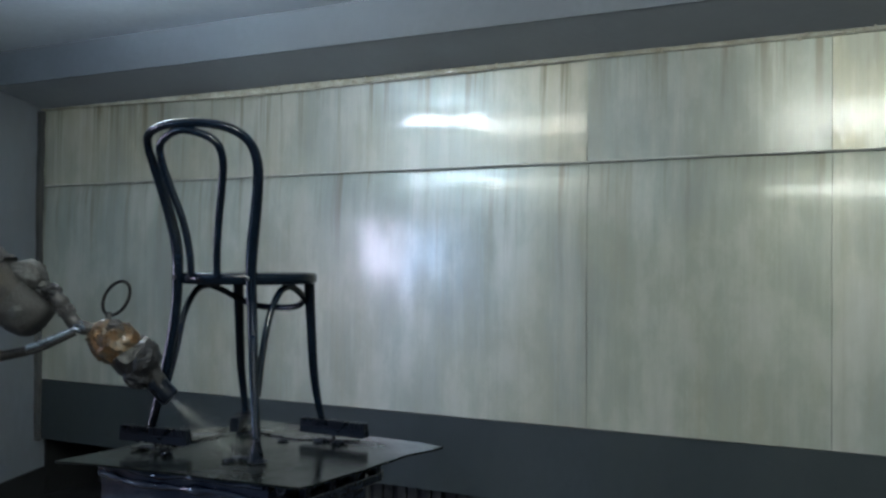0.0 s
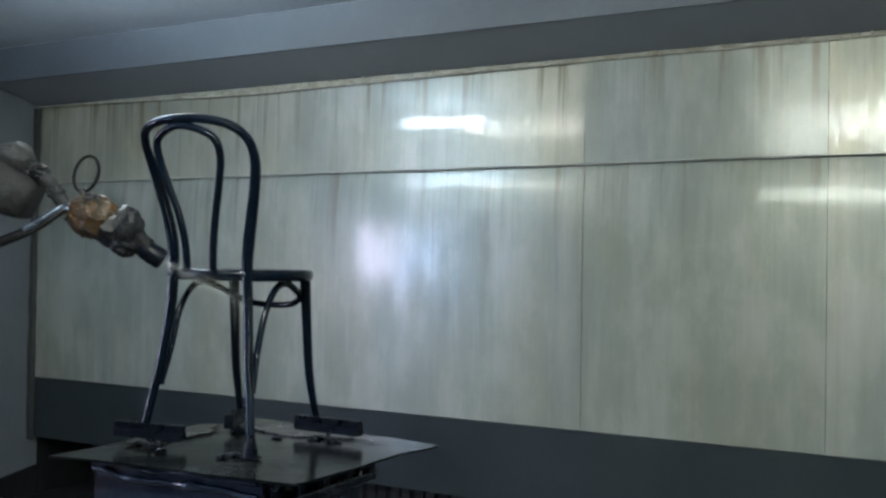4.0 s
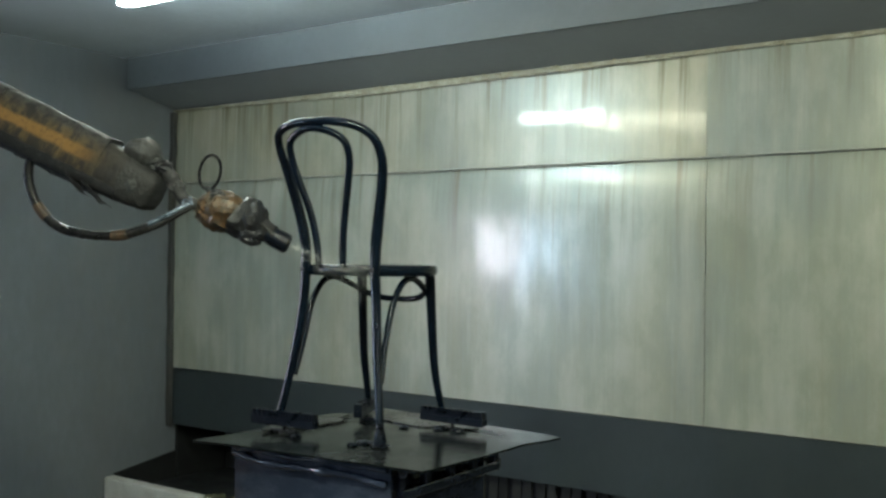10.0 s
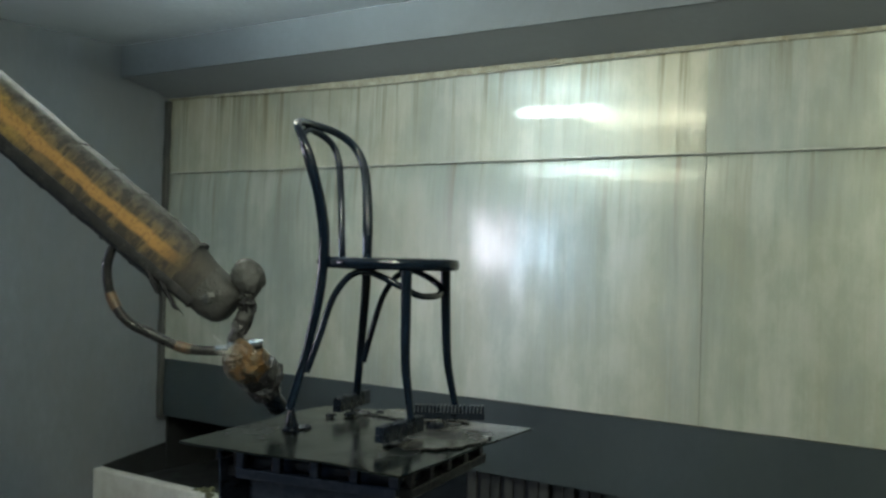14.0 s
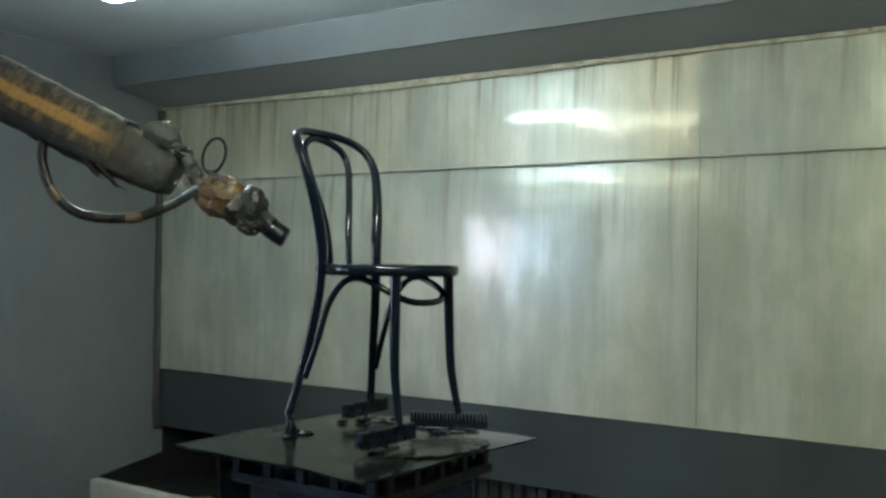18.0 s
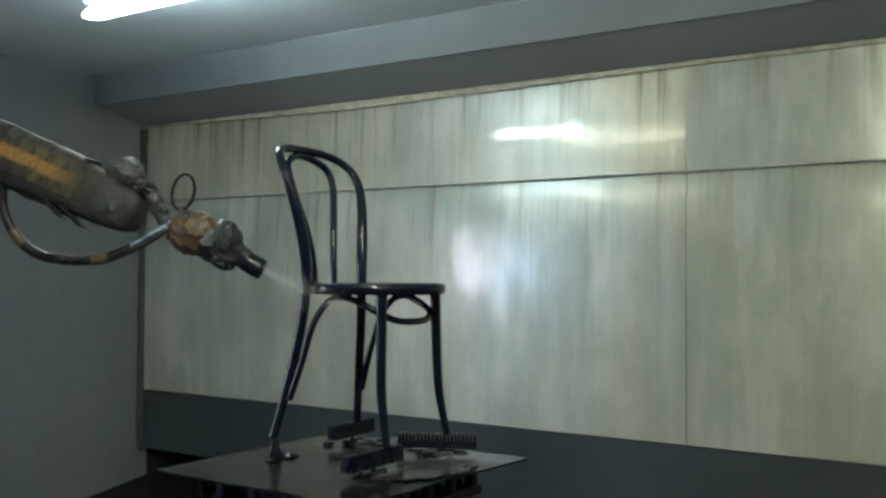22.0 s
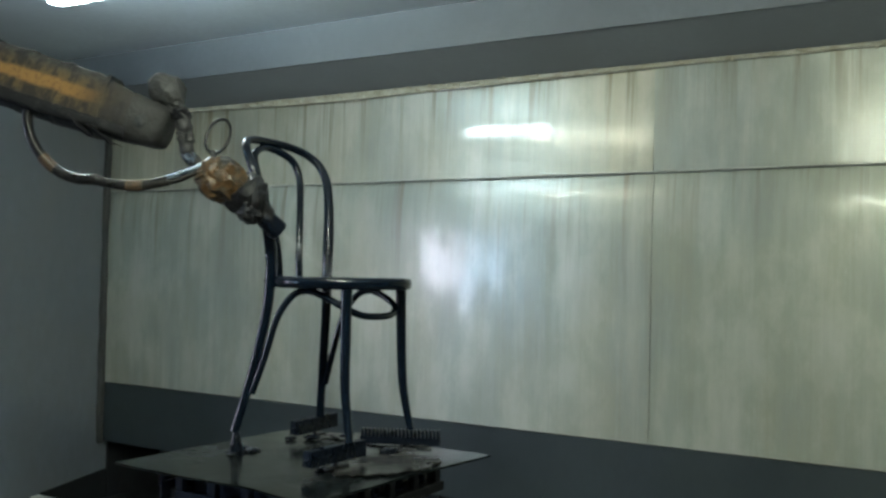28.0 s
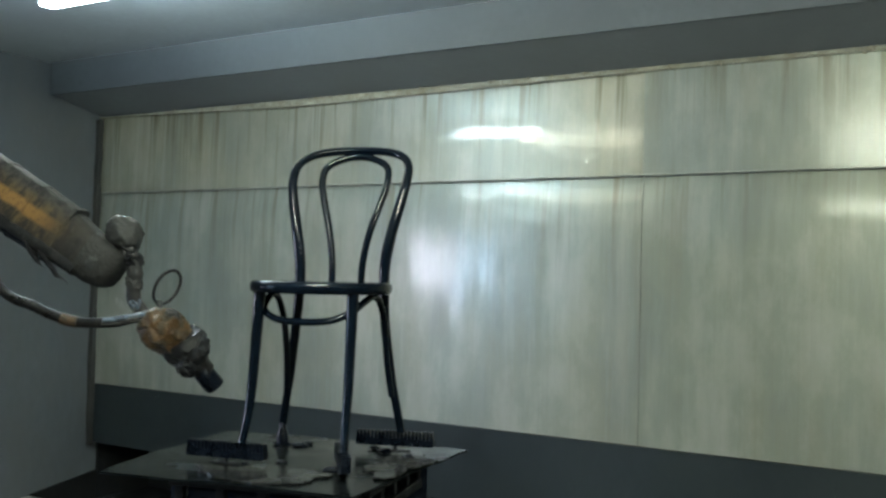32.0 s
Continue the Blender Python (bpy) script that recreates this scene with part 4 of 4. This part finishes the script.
smooth(part("hose_loop", sweep(loop, 0.005, 8, closed=True), M["rubber"], spray_gun, "thin black hose loop"), 60)
smooth(part("loop_stem", sweep(spline([(-0.05, 0.0, 0.03), (-0.066, 0.006, 0.045), (-0.075, 0.01, 0.055)], 5), 0.009, 8), M["soot"], spray_gun), 60)

# fine droplets in front of the nozzle
bm = bmesh.new()
rnd = random.Random(5)
for k in range(6500):
    d = 0.012 + 0.27 * rnd.random() ** 0.8
    a, q = rnd.random() * math.tau, abs(rnd.gauss(0, 0.20)) * d + 0.004 * rnd.random()
    c, r = Vector((0.215 + d, math.cos(a) * q, math.sin(a) * q - 0.022 - 0.05 * d)), 0.00052
    vs = [bm.verts.new(c + Vector(o) * r) for o in ((1, 0, -0.5), (-0.5, 0.8, -0.5), (-0.5, -0.8, -0.5), (0, 0, 1))]
    for f in ((0, 2, 1), (0, 1, 3), (1, 2, 3), (2, 0, 3)):
        bm.faces.new([vs[i] for i in f])
mist = tagged(part("spray_mist", bm, M["mist"], spray_gun, "fine pale lacquer spray"), kind="stuff")

def motions():
    # turntable and the chair on it: seconds, degrees
    spin = [(0, 0.8), (11.5, 0.8), (12, -17.4), (12.5, -33.6), (13, -50.5), (13.5, -67.0), (14, -78.8), (14.5, -82.3), (15.2, -87.5), (16.5, -88.5), (29.5, -88.5), (30, -98.8), (30.5, -112.7), (31, -129.6), (31.5, -147.3), (32, -163.4)]
    for thing in (turntable, chair):
        walk(thing, [(t, pose(AXIS[0], AXIS[1], 0, 0, 0, a)) for t, a in spin])
    # arm parts: seconds, place, degrees of dip (and of turn)
    fore = [
        (0, -2.382, 1.911, 1.348, 38.0),
        (0.5, -2.384, 1.909, 1.374, 36.0),
        (1, -2.445, 1.870, 1.543, 28.0),
        (1.5, -2.487, 1.843, 1.686, 23.0),
        (2, -2.447, 1.868, 1.664, 24.0),
        (2.5, -2.391, 1.905, 1.664, 24.0),
        (3, -2.337, 1.940, 1.669, 24.0),
        (3.5, -2.360, 1.926, 1.666, 24.0),
        (5.5, -2.520, 1.821, 1.719, 22.0),
        (6, -2.531, 1.814, 1.789, 19.0),
        (6.5, -2.556, 1.798, 1.898, 16.0),
        (7, -2.590, 1.776, 1.919, 14.0),
        (7.5, -2.542, 1.807, 1.918, 14.0),
        (8, -2.504, 1.832, 1.892, 17.0),
        (8.5, -2.486, 1.844, 1.843, 19.5),
        (9, -2.472, 1.853, 1.805, 22.0),
        (9.5, -2.465, 1.857, 1.750, 23.5),
        (10, -2.455, 1.863, 1.691, 26.0),
        (10.5, -2.432, 1.878, 1.643, 28.0),
        (11, -2.509, 1.828, 1.625, 30.0),
        (11.5, -2.492, 1.839, 1.547, 33.0),
        (12, -2.437, 1.876, 1.490, 34.0),
        (12.5, -2.406, 1.895, 1.486, 35.0),
        (13, -2.372, 1.917, 1.480, 35.5),
        (13.5, -2.304, 1.961, 1.408, 37.5),
        (14, -2.216, 2.019, 1.329, 38.5),
        (14.5, -2.223, 2.014, 1.332, 39.0),
        (16.5, -2.293, 1.969, 1.554, 33.0),
        (17, -2.317, 1.953, 1.606, 31.5),
        (17.5, -2.341, 1.937, 1.666, 29.5),
        (18, -2.368, 1.920, 1.731, 26.5),
        (18.5, -2.402, 1.898, 1.796, 23.0),
        (19, -2.429, 1.881, 1.883, 20.0),
        (19.5, -2.453, 1.865, 1.991, 15.0),
        (20, -2.450, 1.867, 2.095, 10.0),
        (20.5, -2.463, 1.858, 1.995, 13.0),
        (21, -2.464, 1.858, 1.686, 24.5),
        (21.5, -2.440, 1.873, 1.674, 24.5),
        (22, -2.406, 1.895, 1.676, 24.0),
        (22.5, -2.376, 1.915, 1.674, 23.5),
        (23, -2.333, 1.943, 1.681, 23.5),
        (23.5, -2.280, 1.977, 1.693, 23.0),
        (24, -2.265, 1.987, 1.628, 26.0),
        (24.5, -2.277, 1.979, 1.548, 29.0),
        (26.5, -2.276, 1.980, 1.434, 36.0),
        (27, -2.279, 1.978, 1.810, 21.0),
        (27.5, -2.218, 2.018, 1.909, 17.0),
        (28, -2.253, 1.995, 1.892, 17.0),
        (28.5, -2.322, 1.950, 1.860, 18.0),
        (29, -2.374, 1.916, 1.876, 18.0),
        (29.5, -2.448, 1.868, 1.821, 21.0),
        (30, -2.367, 1.921, 1.578, 28.0),
        (30.5, -2.336, 1.941, 1.500, 32.0),
        (31, -2.339, 1.939, 1.503, 32.5),
        (31.5, -2.340, 1.938, 1.501, 32.5),
        (32, -2.342, 1.937, 1.499, 33.0),
    ]
    link = [
        (0, -2.382, 1.911, 1.348, 13.9),
        (0.5, -2.384, 1.909, 1.374, 24.4),
        (1, -2.445, 1.870, 1.543, 13.5),
        (1.5, -2.487, 1.843, 1.686, 20.0),
        (2, -2.447, 1.868, 1.664, 9.2),
        (2.5, -2.391, 1.905, 1.664, 12.0),
        (3, -2.337, 1.940, 1.669, 13.3),
        (3.5, -2.360, 1.926, 1.666, 13.6),
        (5.5, -2.520, 1.821, 1.719, -3.1),
        (6, -2.531, 1.814, 1.789, -1.3),
        (6.5, -2.556, 1.798, 1.898, 8.9),
        (7, -2.590, 1.776, 1.919, -5.2),
        (7.5, -2.542, 1.807, 1.918, -6.1),
        (8, -2.504, 1.832, 1.892, -4.4),
        (8.5, -2.486, 1.844, 1.843, 1.7),
        (9, -2.472, 1.853, 1.805, 5.1),
        (9.5, -2.465, 1.857, 1.750, 10.0),
        (10, -2.455, 1.863, 1.691, 15.6),
        (10.5, -2.432, 1.878, 1.643, 24.2),
        (11, -2.509, 1.828, 1.625, 42.1),
        (11.5, -2.492, 1.839, 1.547, 47.4),
        (12, -2.437, 1.876, 1.490, 51.5),
        (12.5, -2.406, 1.895, 1.486, 52.9),
        (13, -2.372, 1.917, 1.480, 58.5),
        (13.5, -2.304, 1.961, 1.408, 60.9),
        (14, -2.216, 2.019, 1.329, 69.7),
        (14.5, -2.223, 2.014, 1.332, 70.0),
        (16.5, -2.293, 1.969, 1.554, 44.8),
        (17, -2.317, 1.953, 1.606, 35.4),
        (17.5, -2.341, 1.937, 1.666, 27.8),
        (18, -2.368, 1.920, 1.731, 20.8),
        (18.5, -2.402, 1.898, 1.796, 13.7),
        (19, -2.429, 1.881, 1.883, 5.6),
        (19.5, -2.453, 1.865, 1.991, 4.1),
        (20, -2.450, 1.867, 2.095, 8.0),
        (20.5, -2.463, 1.858, 1.995, 19.5),
        (21, -2.464, 1.858, 1.686, 20.4),
        (21.5, -2.440, 1.873, 1.674, 18.0),
        (22, -2.406, 1.895, 1.676, 19.1),
        (22.5, -2.376, 1.915, 1.674, 16.9),
        (23, -2.333, 1.943, 1.681, 16.1),
        (23.5, -2.280, 1.977, 1.693, 16.3),
        (24, -2.265, 1.987, 1.628, 20.4),
        (24.5, -2.277, 1.979, 1.548, 23.6),
        (26.5, -2.276, 1.980, 1.434, 43.1),
        (27, -2.279, 1.978, 1.810, 37.4),
        (27.5, -2.218, 2.018, 1.909, 33.4),
        (28, -2.253, 1.995, 1.892, 38.7),
        (28.5, -2.322, 1.950, 1.860, 40.7),
        (29, -2.374, 1.916, 1.876, 38.8),
        (29.5, -2.448, 1.868, 1.821, 33.0),
        (30, -2.367, 1.921, 1.578, 37.1),
        (30.5, -2.336, 1.941, 1.500, 44.5),
        (31, -2.339, 1.939, 1.503, 47.0),
        (31.5, -2.340, 1.938, 1.501, 46.8),
        (32, -2.342, 1.937, 1.499, 48.6),
    ]
    gun = [
        (0, -2.182, 2.041, 1.256, 39.3, 33.0),
        (0.5, -2.202, 2.028, 1.251, 41.3, 33.0),
        (1, -2.242, 2.002, 1.453, 37.8, 33.0),
        (1.5, -2.314, 1.955, 1.593, 29.5, 63.0),
        (2, -2.280, 1.977, 1.602, 31.7, 33.0),
        (2.5, -2.220, 2.016, 1.602, 26.5, 33.0),
        (3, -2.167, 2.051, 1.604, 25.4, 33.0),
        (3.5, -2.186, 2.038, 1.597, 27.7, 33.0),
        (5.5, -2.335, 1.941, 1.706, 14.7, 55.9),
        (6, -2.353, 1.930, 1.775, 11.9, 60.8),
        (6.5, -2.373, 1.917, 1.862, 9.4, 62.5),
        (7, -2.385, 1.909, 1.927, 5.2, 51.8),
        (7.5, -2.330, 1.945, 1.933, 3.4, 33.0),
        (8, -2.285, 1.974, 1.901, 4.2, 33.0),
        (8.5, -2.265, 1.987, 1.827, 7.8, 33.0),
        (9, -2.259, 1.991, 1.774, 11.5, 33.0),
        (9.5, -2.253, 1.995, 1.700, 14.3, 33.0),
        (10, -2.252, 1.995, 1.617, 20.0, 33.0),
        (10.5, -2.245, 2.000, 1.538, 26.9, 33.0),
        (11, -2.343, 1.936, 1.463, 32.7, 33.0),
        (11.5, -2.331, 1.944, 1.357, 37.5, 33.0),
        (12, -2.291, 1.970, 1.283, 46.0, 33.0),
        (12.5, -2.272, 1.983, 1.288, 46.5, 33.0),
        (13, -2.257, 1.992, 1.282, 44.5, 61.1),
        (13.5, -2.204, 2.027, 1.216, 43.0, 76.6),
        (14, -2.148, 2.063, 1.141, 38.8, 96.6),
        (14.5, -2.156, 2.058, 1.145, 37.8, 97.7),
        (16.5, -2.174, 2.046, 1.423, 32.5, 73.5),
        (17, -2.183, 2.040, 1.495, 29.0, 67.6),
        (17.5, -2.196, 2.032, 1.571, 27.0, 61.5),
        (18, -2.212, 2.021, 1.653, 26.4, 33.0),
        (18.5, -2.232, 2.008, 1.737, 20.6, 33.0),
        (19, -2.257, 1.992, 1.850, 16.3, 33.0),
        (19.5, -2.285, 1.974, 1.962, 15.6, 33.0),
        (20, -2.289, 1.971, 2.053, 17.8, 58.0),
        (20.5, -2.289, 1.971, 1.920, 20.5, 33.0),
        (21, -2.300, 1.964, 1.608, 24.2, 33.0),
        (21.5, -2.282, 1.976, 1.603, 23.4, 53.4),
        (22, -2.234, 2.007, 1.601, 22.1, 33.0),
        (22.5, -2.195, 2.033, 1.601, 22.2, 33.0),
        (23, -2.142, 2.067, 1.608, 21.1, 33.0),
        (23.5, -2.083, 2.105, 1.614, 23.3, 33.0),
        (24, -2.080, 2.107, 1.536, 27.1, 33.0),
        (24.5, -2.101, 2.093, 1.454, 26.0, 33.0),
        (26.5, -2.120, 2.081, 1.265, 37.4, 59.1),
        (27, -2.078, 2.108, 1.639, 27.6, 57.2),
        (27.5, -2.025, 2.143, 1.762, 27.2, 63.1),
        (28, -2.082, 2.106, 1.731, 32.9, 61.6),
        (28.5, -2.163, 2.053, 1.707, 30.2, 66.5),
        (29, -2.211, 2.022, 1.726, 31.0, 63.6),
        (29.5, -2.249, 1.998, 1.680, 24.3, 33.0),
        (30, -2.181, 2.042, 1.407, 36.9, 57.8),
        (30.5, -2.180, 2.042, 1.321, 38.2, 63.8),
        (31, -2.187, 2.037, 1.317, 38.9, 61.9),
        (31.5, -2.186, 2.038, 1.309, 40.3, 64.8),
        (32, -2.193, 2.034, 1.304, 41.1, 63.0),
    ]
    hose = [
        (0, -2.547, 1.804, 1.242, -9.2),
        (0.5, -2.547, 1.804, 1.261, -6.4),
        (1, -2.592, 1.774, 1.404, -14.8),
        (1.5, -2.624, 1.754, 1.533, -18.3),
        (2, -2.586, 1.778, 1.513, -23.1),
        (2.5, -2.529, 1.815, 1.514, -21.9),
        (3, -2.476, 1.850, 1.518, -21.5),
        (3.5, -2.498, 1.835, 1.515, -20.9),
        (5.5, -2.655, 1.734, 1.562, -28.1),
        (6, -2.659, 1.731, 1.625, -29.9),
        (6.5, -2.676, 1.720, 1.726, -27.5),
        (7, -2.705, 1.701, 1.742, -32.1),
        (7.5, -2.656, 1.733, 1.741, -31.9),
        (8, -2.626, 1.752, 1.722, -29.0),
        (8.5, -2.614, 1.760, 1.680, -24.7),
        (9, -2.606, 1.765, 1.649, -22.4),
        (9.5, -2.603, 1.768, 1.598, -19.3),
        (10, -2.598, 1.770, 1.546, -15.8),
        (10.5, -2.580, 1.783, 1.504, -11.6),
        (11, -2.661, 1.730, 1.493, -2.0),
        (11.5, -2.649, 1.737, 1.424, 3.7),
        (12, -2.595, 1.772, 1.370, 6.1),
        (12.5, -2.567, 1.791, 1.370, 5.2),
        (13, -2.533, 1.813, 1.365, 5.6),
        (13.5, -2.469, 1.855, 1.300, 5.3),
        (14, -2.382, 1.911, 1.225, 4.1),
        (14.5, -2.390, 1.906, 1.229, 4.3),
        (16.5, -2.449, 1.867, 1.431, -8.4),
        (17, -2.471, 1.853, 1.478, -11.8),
        (17.5, -2.492, 1.840, 1.532, -15.0),
        (18, -2.513, 1.826, 1.588, -18.6),
        (18.5, -2.539, 1.809, 1.642, -22.3),
        (19, -2.558, 1.796, 1.722, -27.4),
        (19.5, -2.570, 1.789, 1.816, -31.8),
        (20, -2.554, 1.799, 1.909, -34.6),
        (20.5, -2.575, 1.785, 1.816, -25.8),
        (21, -2.604, 1.767, 1.536, -19.1),
        (21.5, -2.580, 1.782, 1.524, -20.9),
        (22, -2.545, 1.805, 1.525, -19.0),
        (22.5, -2.514, 1.825, 1.522, -19.0),
        (23, -2.471, 1.853, 1.529, -18.3),
        (23.5, -2.417, 1.888, 1.539, -17.7),
        (24, -2.409, 1.894, 1.483, -15.0),
        (24.5, -2.426, 1.882, 1.413, -13.0),
        (26.5, -2.438, 1.875, 1.321, 1.2),
        (27, -2.411, 1.892, 1.651, -4.4),
        (27.5, -2.340, 1.938, 1.739, -11.0),
        (28, -2.376, 1.915, 1.722, -10.5),
        (28.5, -2.447, 1.869, 1.693, -11.7),
        (29, -2.499, 1.835, 1.709, -12.0),
        (29.5, -2.580, 1.782, 1.661, -8.6),
        (30, -2.514, 1.825, 1.440, -2.5),
        (30.5, -2.491, 1.840, 1.374, 0.5),
        (31, -2.495, 1.837, 1.379, 2.0),
        (31.5, -2.496, 1.837, 1.376, 2.5),
        (32, -2.499, 1.835, 1.376, 3.5),
    ]
    bx, by = ROBOT
    walk(forearm, [(t, pose(x - bx, y - by, z - FLOOR, 0, a, SIDE)) for t, x, y, z, a in fore])
    # the upper arm leans so that its elbow meets the rear end of the forearm
    lean = []
    for t, x, y, z, a in fore:
        ahead = (x - bx) * math.cos(radians(SIDE)) + (y - by) * math.sin(radians(SIDE)) - 1.25 * math.cos(radians(a))
        lean.append((t, math.degrees(math.atan2(ahead, z + 1.25 * math.sin(radians(a)) - FLOOR - SHOULDER))))
    walk(upper_arm, [(t, pose(0, 0, SHOULDER, 0, b, SIDE)) for t, b in lean])
    walk(wrist, [(t, pose(x - bx, y - by, z - FLOOR, 0, a, SIDE)) for t, x, y, z, a in link])
    walk(spray_gun, [(t, pose(x - bx, y - by, z - FLOOR, 0, a, s)) for t, x, y, z, a, s in gun])
    # the spray is drawn back into the gun while it is off
    on = [(0, 1), (0.6, 1), (0.7, 0), (1.7, 0), (1.8, 1), (10.6, 1), (10.7, 0), (18.9, 0), (19.0, 1), (20.2, 1), (20.3, 0), (21.3, 0), (21.4, 1), (25.2, 1), (25.3, 0), (27.2, 0), (27.3, 1), (28.6, 1), (28.7, 0), (32, 0)]
    walk(mist, [(t, pose(0 if k else -0.40, 0, 0)) for t, k in on])
    walk(hose_end, [(t, pose(x - bx, y - by, z - FLOOR, 0, a, SIDE)) for t, x, y, z, a in hose])


motions()
